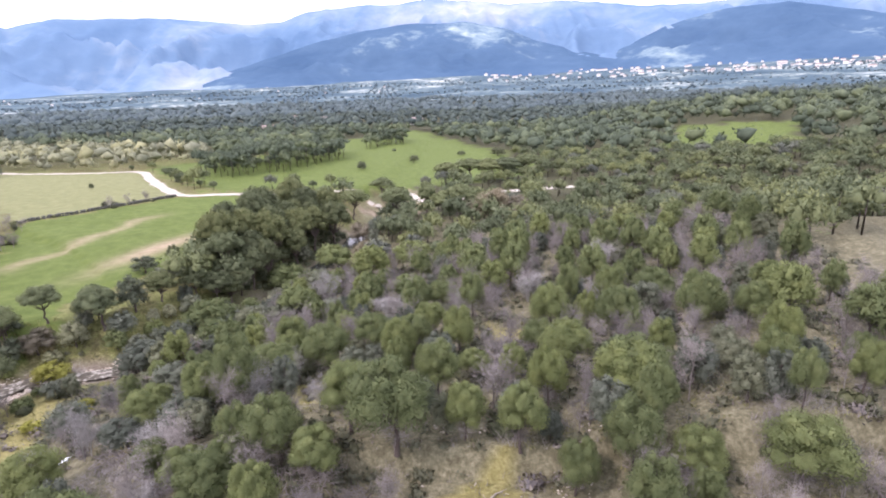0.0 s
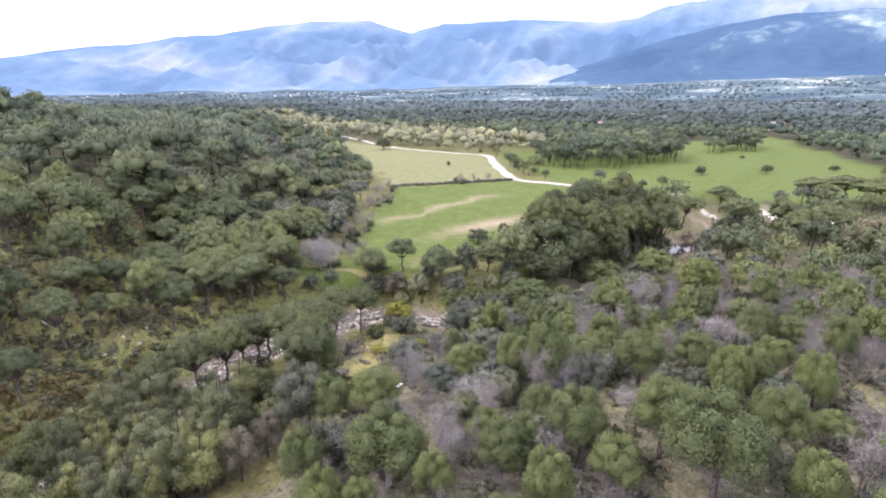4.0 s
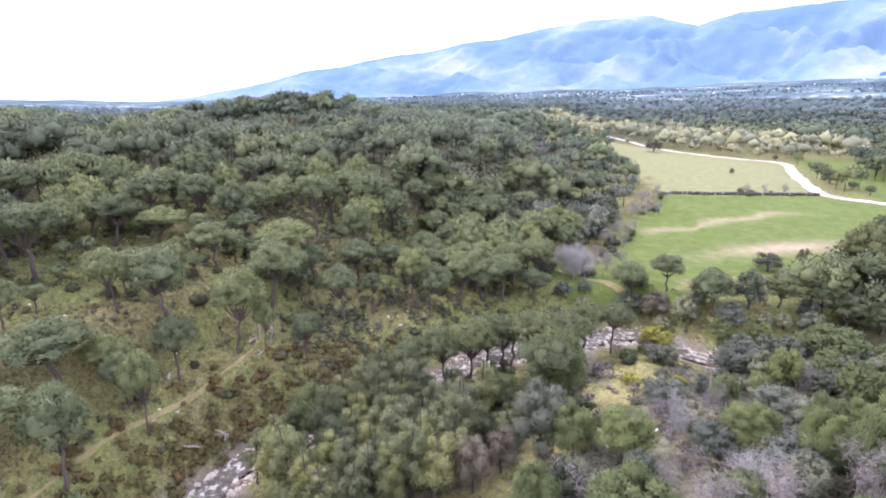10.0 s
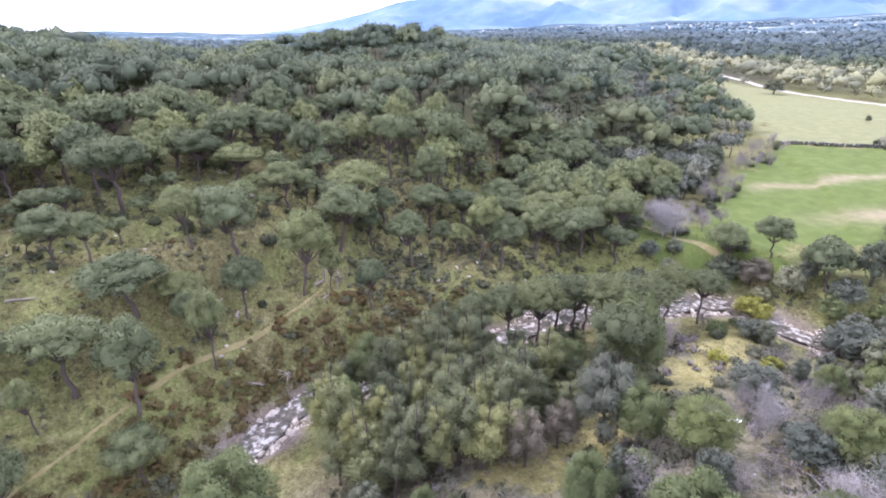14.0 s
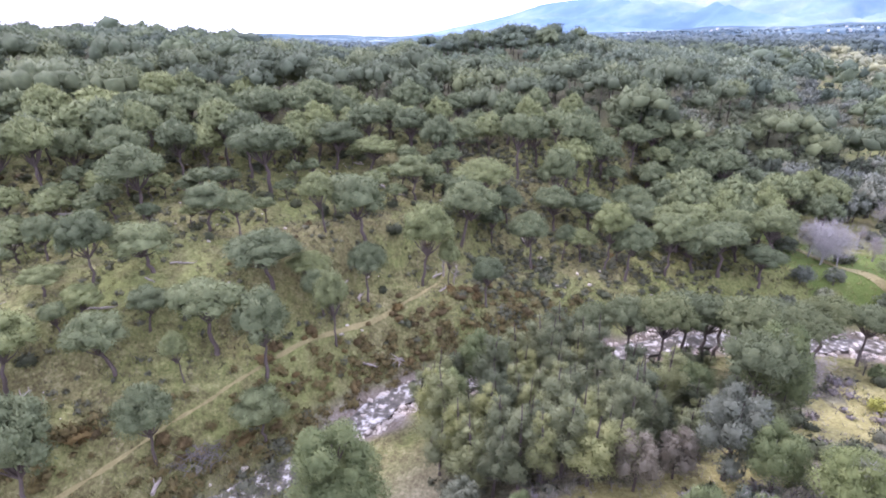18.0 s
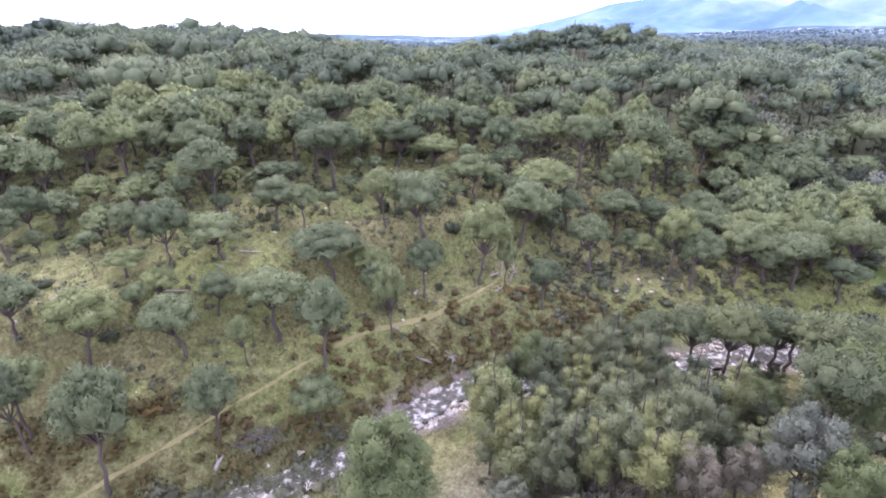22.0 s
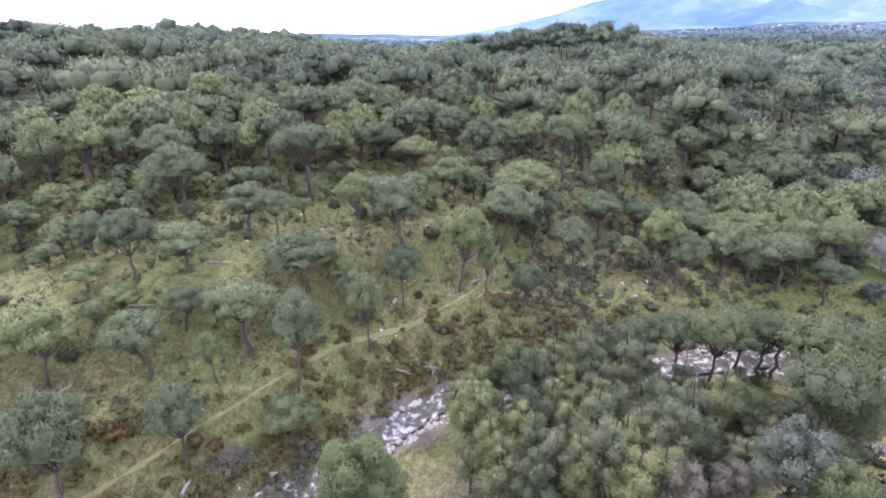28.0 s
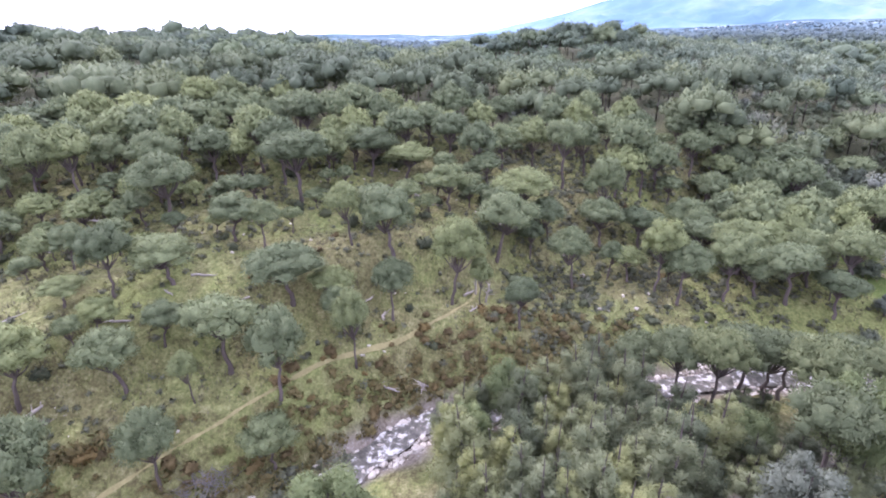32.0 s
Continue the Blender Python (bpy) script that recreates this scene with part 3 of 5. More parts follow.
def bare_tree(seed, high=4.5, wide=1.7, n=1100, material=None):
    r = np.random.RandomState(seed)
    e = thing("bare_tree", "leafless grey tree with a haze of fine twigs", "tree", "bare trees among the pines")
    wood, twig = Pieces(), Pieces()
    tips = []
    stems = r.randint(1, 4)
    for k in range(stems):
        a = r.uniform(0, 6.28)
        t = np.array([np.cos(a) * wide * 0.3, np.sin(a) * wide * 0.3, high * r.uniform(0.7, 0.95)])
        (wood.graft if k else wood.add)(*tube([(0.1 * k, 0, -0.3), t * [0.3, 0.3, 0.45] + r.normal(0, 0.08, 3), t], [0.062, 0.044, 0.014], 5))
        for j in range(7):
            h = r.uniform(0.25, 0.9)
            p = t * [h ** 1.4, h ** 1.4, h]
            b = r.uniform(0, 6.28)
            q = p + np.array([np.cos(b) * wide * r.uniform(0.3, 0.8), np.sin(b) * wide * r.uniform(0.3, 0.8), high * r.uniform(0.1, 0.28)])
            m = (p + q) / 2 + [0, 0, -0.1]
            wood.graft(*tube([p, m, q], [0.022, 0.015, 0.006], 4))
            tips += [(p + q) / 2, q]
    tips = np.array(tips)
    k = r.randint(0, len(tips), n)
    p = tips[k] + r.normal(0, 0.34, (n, 3))
    d = r.normal(size=(n, 3)) * [1, 1, 0.7] + [0, 0, 0.7]
    d /= np.linalg.norm(d, axis=1)[:, None]
    side = np.cross(d, r.normal(size=(n, 3)))
    side /= np.linalg.norm(side, axis=1)[:, None]
    ln = r.uniform(0.3, 0.85, (n, 1))
    tri = np.stack([p - side * 0.013, p + side * 0.013, p + d * ln], 1).reshape(-1, 3)
    twig.add(tri, np.arange(n * 3).reshape(-1, 3))
    part("trunk", wood.mesh("bare_tree_trunk", material or TWIG, True), e)
    part("crown", twig.mesh("bare_tree_crown", material or TWIG), e, "fine leafless grey twigs")
    return e


def shrub(seed, high=1.0, wide=0.9, n=230, material=None, name="shrub", label="low dark-green heath shrub", group="shrubs on the slope"):
    r = np.random.RandomState(seed)
    lumps, leaf = [], Pieces()
    for k in range(r.randint(3, 6)):
        a, q = r.uniform(0, 6.28), r.uniform(0, 0.6) * wide
        s = wide * r.uniform(0.4, 0.65)
        c = np.array([np.cos(a) * q, np.sin(a) * q, high * r.uniform(0.25, 0.5)])
        lumps.append((c, np.array([s, s, high * r.uniform(0.4, 0.6)])))
        leaf.add(*lump(r, c, lumps[-1][1] * 0.7, 1, 0.35))
    leaf.add(*tufts(r, lumps, n, 0.17, 0.4, 0.16))
    ob = new(name, leaf.leaves(name, material or BROOM))
    return tagged(ob, label, "shrub", group)


def rock(seed):
    r = np.random.RandomState(seed)
    v, f, _ = lump(r, np.zeros(3), np.array([1.0, r.uniform(0.6, 0.9), r.uniform(0.45, 0.7)]), 2, 0.3)
    for k in range(5):
        a = r.normal(size=3)
        a /= np.linalg.norm(a)
        d = v @ a
        v = v - np.maximum(d - r.uniform(0.45, 0.75), 0)[:, None] * a * 0.85
    return array_mesh("boulder", v, f, STONE)

# ---- ground ----
MEADOW = [(-66, 65), (-86, 95), (-104, 125), (-79, 157), (-66, 161), (-40, 150), (-42, 108), (-46, 92), (-57, 75)]
HAYFIELD = [(-106, 127), (-124, 143), (-264, 253), (-192, 229), (-126, 223), (-81, 161)]
FAR_PASTURE = [(-128, 246), (-92, 283), (-42, 480), (-16, 456), (30, 290), (36, 200), (8, 178), (-15, 172), (-46, 172), (-68, 165), (-124, 226)]
EAST_PASTURE = [(140, 325), (176, 272), (134, 210), (104, 262)]
CLEARING = [(-77, 64), (-66, 66), (-57, 75), (-52, 68), (-60, 60), (-64, 55), (-75, 58)]

GLADES = [[(-36, 18), (-31, 22), (-34, 33), (-38, 42), (-44, 54), (-49, 58), (-50, 54), (-45, 46), (-41, 36), (-37, 27)], [(-30, 52), (-20, 56), (-26, 60)], [(-4, 20), (8, 22), (4, 29), (-3, 27)], [(-14, 38), (-8, 40), (-9, 43), (-14, 42)], [(3, 43), (9, 46), (4, 50)], [(-27, 35), (-22, 38), (-26, 42)]]
SANDBANK = [(-26, 130), (-25, 168), (-8, 170), (6, 152), (-2, 137), (-14, 128)]


def soft_mask(x, y, poly, jitter=1.5):
    return inside(x + jitter * waves(x, y, 9, 31), y + jitter * waves(x, y, 9, 32), poly).astype(float)


def ground_sheet():
    rings = [0.5]
    while rings[-1] < 1500:
        rings.append(rings[-1] + max(1.0, rings[-1] * 0.0185))
    n = 380
    rr, aa = np.meshgrid(np.array(rings), np.arange(n) * 2 * np.pi / n, indexing="ij")
    x, y = (-32 + rr * np.cos(aa)).ravel(), (38 + rr * np.sin(aa)).ravel()
    z = land(x, y)
    k = len(rings)
    q = np.arange((k - 1) * n)
    w = (q // n) * n + (q % n + 1) % n
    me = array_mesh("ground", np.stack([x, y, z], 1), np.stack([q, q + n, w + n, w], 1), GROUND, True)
    d, level, bank = river_at(x, y)
    masks = {
        "pasture": np.maximum.reduce([soft_mask(x, y, MEADOW), soft_mask(x, y, FAR_PASTURE, 4), soft_mask(x, y, EAST_PASTURE, 4), soft_mask(x, y, CLEARING)]),
        "hay": soft_mask(x, y, HAYFIELD, 2),
        "glade": 0.9 * np.maximum.reduce([soft_mask(x, y, g, 1.0) for g in GLADES]),
        "woodland": np.where(bank < 0, ease((d - 4) / 8), 0.0),
        "shaded_floor": np.where(bank > 0, np.maximum(ease((-x - 90) / 30) * ease(hill_side(x, y) / 10), 0.85 * soft_mask(x, y, [(-34, 76), (-44, 92), (-41, 112), (-34, 128), (-22, 128), (-22, 104), (-30, 80)])), 0.0) * (np.hypot(x, y) < 260) + np.where(bank > 0, ease((np.hypot(x, y) - 260) / 120), ease((np.hypot(x, y) - 96) / 50) * (1 - soft_mask(x, y, SANDBANK))),
        "shingle": (1 - ease((d - 1.9 - 2.0 * ease((y - 98) / 10) - 0.9 * waves(x, y, 11, 8)) / 1.2)) * (1 - 0.6 * ease((y - 62) / 10)) * (0.2 + 0.8 * ease((y + 3) / 4)),
        "soil": np.maximum(0.8 * soft_mask(x, y, SANDBANK) * (waves(x, y, 16, 57) > 0.2), np.maximum(0.62 * np.exp(-((x + 79.5 - 0.17 * (y - 100) - 0.004 * (y - 112) ** 2 + 1.2 * waves(x, y, 20, 55)) / 2.0) ** 2) * ease((y - 88) / 10) * ease((140 - y) / 14), 0.9 * np.exp(-(((x + 58 - 0.32 * (y - 104)) / 3.4) ** 2 + ((y - 104) / 13) ** 2)))),
    }
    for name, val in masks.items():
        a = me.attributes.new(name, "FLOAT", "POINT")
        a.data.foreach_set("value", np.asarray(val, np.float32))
    return tagged(new("ground", me), "hilly ground with heath, grass, litter and meadows", "ground", kind="structure")


ground_sheet()


def hazed_far_plain():
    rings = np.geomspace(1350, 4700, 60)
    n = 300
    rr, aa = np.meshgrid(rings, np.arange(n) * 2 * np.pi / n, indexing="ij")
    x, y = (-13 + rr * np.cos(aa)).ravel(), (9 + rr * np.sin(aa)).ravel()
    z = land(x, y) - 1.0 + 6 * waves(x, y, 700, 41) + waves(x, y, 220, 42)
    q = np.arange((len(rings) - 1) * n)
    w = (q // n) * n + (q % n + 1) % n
    me = array_mesh("hazed_far_plain", np.stack([x, y, z], 1), np.stack([q, q + n, w + n, w], 1), PLAIN, True)
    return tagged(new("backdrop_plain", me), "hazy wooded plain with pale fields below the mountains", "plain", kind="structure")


hazed_far_plain()

# crest lines of the sierra: degrees counter-clockwise from +y, and elevation in degrees
BACK_CREST = [(-62, 5.0), (-40, 7.0), (-31, 8.6), (-24.5, 8.0), (-19.8, 8.0), (-12, 9.0), (-6.6, 9.0), (0, 9.6), (4.4, 9.2), (8.8, 9.0), (13, 8.5), (15.3, 7.7), (20, 7.5), (25, 7.7), (30, 7.6), (34, 7.3), (37, 6.4), (41, 7.5), (46.5, 7.2), (51, 6.6), (55.4, 5.6), (58.9, 5.4), (62.6, 4.5), (69, 3.6), (73, 2.9), (77, 1.9), (81, 0.9), (85, 0.1), (88, -0.4)]
FRONT_CREST = [(-20, 2.6), (-17.5, 3.3), (-14.9, 4.0), (-9.4, 5.5), (-6.7, 6.7), (-2.8, 7.4), (2.3, 7.4), (7.3, 7.0), (12.3, 5.7), (16.7, 4.4), (20.9, 3.0), (23, 2.0)]
RIGHT_CREST = [(-60, 4.0), (-45, 5.2), (-37.4, 5.8), (-31, 7.3), (-26, 7.1), (-21.3, 6.3), (-18, 4.6), (-15, 3.0)]


def range_of(name, crest_line, near, deep, material, label, seed, spurs=0.30):
    az = np.radians(np.linspace(crest_line[0][0], crest_line[-1][0], int(3.2 * (crest_line[-1][0] - crest_line[0][0]))))
    depth = np.linspace(0, 1, 60)
    aa, dd = np.meshgrid(az, depth, indexing="ij")
    crest = np.interp(np.degrees(aa), [c[0] for c in crest_line], [c[1] for c in crest_line])
    dist = near + deep * dd
    x, y = -13 - np.sin(aa) * dist, 9 + np.cos(aa) * dist
    base = land(x, y) - 6
    top = 34 + np.tan(np.radians(crest)) * (near + deep * 0.86)
    ridged, amp = 0, 1.0
    for k, size in enumerate((1300, 650, 330, 160, 80)):
        ridged = ridged + amp * (1 - np.abs(waves(x, y, size, seed + k, 5)) * 1.1)
        amp *= 0.52
    up = np.clip(dd / 0.86, 0, 1)
    z = base + (top - base) * (up ** 1.35 + spurs * (ridged - 1.0) * np.sin(np.pi * up) ** 1.2 * 0.7) + (ridged - 1) * 9 * up
    z = np.where(dd > 0.86, z - (dd - 0.86) / 0.14 * (top - base) * 0.7, z)
    m, n = aa.shape
    q = (np.arange(m - 1)[:, None] * n + np.arange(n - 1)).ravel()
    me = array_mesh(name, np.stack([x.ravel(), y.ravel(), z.ravel()], 1), np.stack([q, q + n, q + n + 1, q + 1], 1), material, True)
    return tagged(new(name, me), label, "mountains", kind="structure")


range_of("backdrop_mountains", BACK_CREST, 3300, 1450, MOUNTAIN, "mountain range with blue haze and pale sunlit slopes in its colour", 60)
range_of("backdrop_massif", FRONT_CREST, 2900, 1000, MASSIF, "dark wooded mountain painted haze-blue, rising from the plain", 70, 0.22)
range_of("backdrop_foothill", RIGHT_CREST, 3050, 1000, MASSIF, "mountain flank painted haze-blue above the village", 80, 0.22)


def ribbon(name, line, width, lift, material, label, category, step=1.0, crossfall=2, wobble=0.15, level=None):
    """A strip laid along a line on the ground."""
    pts = [Vector((*p, 0)) for p in line]
    along = []
    for k in range(len(pts) - 1):
        a, b, c, d = pts[max(k - 1, 0)], pts[k], pts[k + 1], pts[min(k + 2, len(pts) - 1)]
        for j in range(max(2, int((c - b).length / step))):
            u = j / max(2, int((c - b).length / step))
            along.append(0.5 * ((2 * b) + (c - a) * u + (2 * a - 5 * b + 4 * c - d) * u * u + (3 * b - a - 3 * c + d) * u ** 3))
    along.append(pts[-1])
    rows = []
    r = np.random.RandomState(len(line) * 7)
    for k, p in enumerate(along):
        t = (along[min(k + 1, len(along) - 1)] - along[max(k - 1, 0)]).normalized()
        side = Vector((-t.y, t.x, 0))
        w = width * (1 + wobble * r.normal())
        for j in range(crossfall + 1):
            q = p + side * w * (j / crossfall - 0.5)
            z = float(land(q.x, q.y)) + lift if level is None else level(q.x, q.y)
            rows.append((q.x, q.y, z))
    n = crossfall + 1
    f = [(k * n + j, k * n + j + 1, (k + 1) * n + j + 1, (k + 1) * n + j) for k in range(len(along) - 1) for j in range(crossfall)]
    ob = new(name, mesh_of(name, rows, f, material, True))
    return tagged(ob, label, category, kind="structure")


ROAD = [(-48, 160), (-58, 161), (-67, 161), (-79, 160.5), (-90, 172), (-108, 197), (-126, 222), (-145, 222), (-176, 226), (-205, 238), (-240, 258), (-270, 275)]
ribbon("dirt_road", ROAD, 3.6, 0.10, DIRT, "pale unpaved farm road between meadows", "road")
ribbon("river_track", [(44, 168), (24, 163), (10, 157), (-3, 147), (-8, 152), (-14, 163), (-27, 166), (-48, 160)], 4.4, 0.10, DIRT, "pale sandy track beside the stream", "road")
PATH_LINE = [(-34, -27.5), (-38, -22.5), (-41.8, -17.2), (-43.9, -14.4), (-46.1, -11.7), (-48.0, -9.1), (-50.0, -6.9), (-52.6, -4.3), (-54.8, -2.0), (-56.7, 0.9), (-59.3, 5.1), (-61.4, 8.5), (-62.4, 9.9), (-66, 12.5), (-71, 13.5)]
ribbon("footpath", PATH_LINE[7:], 0.36, 0.04, TRAIL, "narrow trodden footpath over the heath", "path", 0.7)
ribbon("footpath", PATH_LINE[:8], 0.2, 0.03, TRAIL, "faint trodden footpath over the heath", "path", 0.7, 2, 0.35)
ribbon("footpath", [(-74, 60), (-66, 62), (-58, 65), (-53, 66)], 1.2, 0.05, TRAIL, "grassy footpath through the clearing", "path", 0.7)
RIVERLINE = [p for p in RIVER[1:-1]]
ribbon("water", RIVERLINE, 2.8, 0.0, WATER, "shallow stream between boulders", "water", 1.0, 4, 0.1, lambda x, y: float(river_at(np.array(x), np.array(y))[1]) - 0.22)
ribbon("water_pool", [(-21.6, 132), (-21.8, 124), (-22, 118), (-24, 109), (-26.5, 98)], 6.4, 0.0, POOL, "wide still pool of the stream", "water", 1.0, 4, 0.12, lambda x, y: float(river_at(np.array(x), np.array(y))[1]) - 0.20)

# ---- trees and shrubs ----
# x, y, height, half-width of single trees in the plan
SLOPE_PINES = [(-56.0, -20.3, 7.2, 2.3), (-58.2, -16.0, 5.5, 3.3), (-54.4, -23.7, 2.8, 2.0), (-52.0, -19.9, 3.9, 1.5), (-46.6, -28.8, 6.3, 2.3), (-46.6, -23.4, 7.6, 3.0), (-49.0, -16.6, 6.4, 2.5), (-50.3, -20.7, 4.1, 1.2), (-52.8, -14.9, 4.5, 1.9), (-52.1, -9.4, 7.7, 3.4), (-50.8, -5.0, 9.3, 2.5), (-48.9, -11.2, 5.2, 1.2), (-39.5, -19.2, 11.5, 2.8), (-43.9, -12.4, 7.9, 2.3), (-40.5, -25.1, 8.4, 1.9), (-58.9, -5.4, 6.3, 3.4), (-59.6, -1.4, 4.7, 2.4), (-55.6, 0.8, 8.7, 1.9), (-57.7, -0.5, 5.7, 1.7), (-60.7, 3.9, 6.8, 2.4), (-63.8, 9.9, 10.3, 2.8), (-63.2, 12.8, 6.2, 1.4), (-61.3, 16.7, 6.1, 1.9), (-46.8, -4.7, 5.7, 2.3)]
UPPER_PINES = [(-69.8, -21.0, 8.6, 3.6), (-77.2, -26.6, 7.5, 3.4), (-77.2, -31.6, 7.3, 2.4), (-89.8, -33.3, 8.7, 4.6), (-91.9, -28.2, 8.5, 4.2), (-84.8, -46.5, 8.2, 5.3), (-71.6, -37.2, 10.0, 3.3), (-88.8, -43.0, 8.2, 2.8), (-79.7, -51.8, 8.7, 3.7), (-102.6, -33.9, 8.2, 4.1), (-61.1, -36.5, 6.7, 2.2), (-77.3, -8.5, 9.7, 4.1), (-86.2, -0.8, 7.1, 3.2), (-66.3, 3.7, 8.7, 3.3), (-66.1, -0.6, 7.1, 2.1), (-70.9, 15.2, 8.7, 3.6), (-90.5, 17.6, 6.9, 3.0), (-99.0, 7.4, 6.3, 3.3), (-85.6, 4.1, 5.9, 3.3), (-75.3, 9.8, 6.1, 2.8), (-77.0, 20.2, 7.3, 4.1), (-66.3, -13.0, 5.7, 2.7), (-56.9, -36.5, 6.0, 2.5), (-65.5, -9.6, 5.2, 2.1)]
GLADE_PINES = [(-47.7, 68.8, 7, 3), (-55.5, 69, 5.9, 2.6), (-57.6, 64.3, 7.1, 2.8), (-40.4, 83.2, 5.6, 2.6), (-63.4, 50.5, 5.7, 2.5), (-37.3, 87.6, 8.8, 3.2)]
MIDDLE_PINES = [(-85.8, 25.6, 10.4, 3.0), (-81.1, 30.3, 10.1, 2.6), (-87.2, 35.0, 10.4, 3.4), (-87.0, 37.1, 8.5, 2.7), (-87.8, 41.5, 4.4, 2.0), (-90.4, 48.1, 4.6, 2.9), (-96.1, 57.2, 6.4, 3.9), (-100.1, 76.9, 6.3, 3.2), (-90.7, 30.0, 8.4, 2.8), (-89.0, 39.9, 7.1, 3.0), (-101.2, 49.6, 6.5, 3.1), (-77.5, 29.1, 7.0, 3.0), (-69.0, 23.9, 7.8, 2.6), (-75.1, 22.2, 6.7, 2.7), (-70.1, 30.6, 4.4, 2.3), (-71.6, 28.6, 5.2, 1.6), (-66.4, 40.1, 8.1, 2.8), (-65.5, 46.5, 7.6, 3.5), (-70.8, 43.7, 6.9, 3.6), (-80.6, 41.4, 6.9, 3.2), (-65.8, 34.7, 7.6, 2.7), (-77.7, 34.1, 6.3, 3.1), (-80.7, 60.6, 5.7, 3.0), (-84.3, 58.2, 5.9, 3.3)]
TERRACE_PINES = [(-67.6, 32.8, 8.9, 2.5), (-66.5, 43.7, 6.8, 3.0), (-76.2, 41.1, 6.2, 3.3), (-73.3, 47.4, 6.4, 3.5), (-99.2, 21.5, 6.6, 2.9), (-99.3, 63.6, 6.9, 3.9), (-96.5, 34.7, 7.3, 3.4), (-92.4, 22.6, 8.2, 2.4), (-85.2, 33.0, 7.4, 3.2), (-88.2, -9.9, 6.2, 3.0)]
LEFT_PINES = [(-41.2, -25.3, 7.8, 2.4), (-69.2, -45.1, 9.2, 4.2), (-99.6, -13.5, 8.1, 4.3), (-33, -27, 6.5, 2.4), (-62, -44, 6, 3)]
STREAM_PINES = [(-51.5, 32.4, 9.3, 2.8), (-53.1, 35.5, 8.6, 3), (-53.5, 38, 8.1, 2.8), (-54.3, 40.1, 7.3, 2.8), (-49.8, 39.4, 9.4, 3.1), (-53.2, 44.8, 7.1, 3.1), (-53.4, 30, 8.4, 2.8), (-51.6, 46.7, 7.1, 3), (-56.3, 27.9, 6.8, 2.6), (-41.5, 34.9, 8.9, 3), (-52.5, 50, 7.5, 2.8), (-51, 53.5, 7, 2.6)]
BANK_PINES = [(-3.5, 29.5, 6.0, 2.9), (0.9, 30.2, 4.1, 1.5), (4.3, 29, 4.4, 1.7), (8.8, 36.9, 4.4, 2.1), (11.7, 31.8, 4.4, 2.6), (15, 43.8, 5.1, 2.1), (7.5, 41.7, 3.2, 1.8), (-0.9, 35, 5.3, 1.6), (-7.6, 34.5, 3.8, 1.3), (-3.8, 33.7, 2.9, 1.4), (-11, 44.7, 5.1, 2.6), (2, 38.5, 2.7, 1.5), (20, 49.7, 3.8, 2.3), (3.7, 65.1, 5.5, 2.4), (-12.4, 83, 6.6, 3.2), (-16.1, 37, 6.9, 2), (-17.4, 29.5, 3.6, 1.8), (18.6, 24.2, 4.8, 2.5), (13.8, 25.9, 3.9, 1.7), (12.9, 32.8, 4.2, 2.8)]
GLADE_SIDE_PINES = [(-15.0, 27.1, 4.5, 2.0), (-11.2, 30.2, 5.2, 2.1), (-6.7, 31.6, 5.3, 2.2), (-8.3, 28.6, 3.7, 1.9), (-14.2, 28.8, 4.2, 1.6), (-7.1, 46.6, 4.4, 2.1), (-15.2, 41.8, 4.3, 2.6), (-24.9, 38.7, 4.1, 2.3), (-20.5, 31.7, 3.1, 1.6), (-29.3, 31.5, 4.7, 2.4), (-22.4, 24.3, 5.7, 2.8), (-32.7, 29.9, 5.4, 2.2), (-18.0, 23.9, 3.6, 1.5), (-21.6, 75.4, 4.9, 3.3), (-35.5, 73.6, 5.4, 4.2), (-28.0, 91.5, 5.7, 4.1), (-5.2, 86.1, 4.9, 3.7), (-19.6, 93.0, 4.9, 3.7), (-6.1, 67.0, 3.7, 2.5), (-0.6, 58.0, 3.4, 2.4), (-1.9, 48.2, 3.9, 1.7), (-3.2, 45.2, 3.8, 1.8)]
BANK_OAKS = [(-40.6, 63.4, 4.0, 3.0), (-26.3, 46.9, 3.9, 2.6), (-20.2, 36.6, 2.9, 2.2), (-27.4, 69.5, 5.3, 2.7), (-15.0, 67.1, 3.0, 2.9), (-6.4, 50.3, 2.7, 1.7), (-25.3, 36.4, 2.5, 1.8), (-33.5, 41.5, 3.6, 2.0), (-24.2, 72.3, 3.4, 2.7), (-11.9, 71.9, 3.0, 2.8)]
LILAC_BUSHES = [(-5.7, 59.1, 2.7, 2.3), (-26.3, 31.2, 2.0, 1.8), (-8.3, 28.5, 1.9, 1.6), (-17.8, 42.3, 2.8, 1.5)]
GROVE_PINES = [(-42.3, 36.4, 9.1, 2.9), (-45.7, 32.0, 5.0, 2.2), (-46.5, 10.9, 6.2, 2.1), (-51.2, 15.0, 7.2, 2.6)]
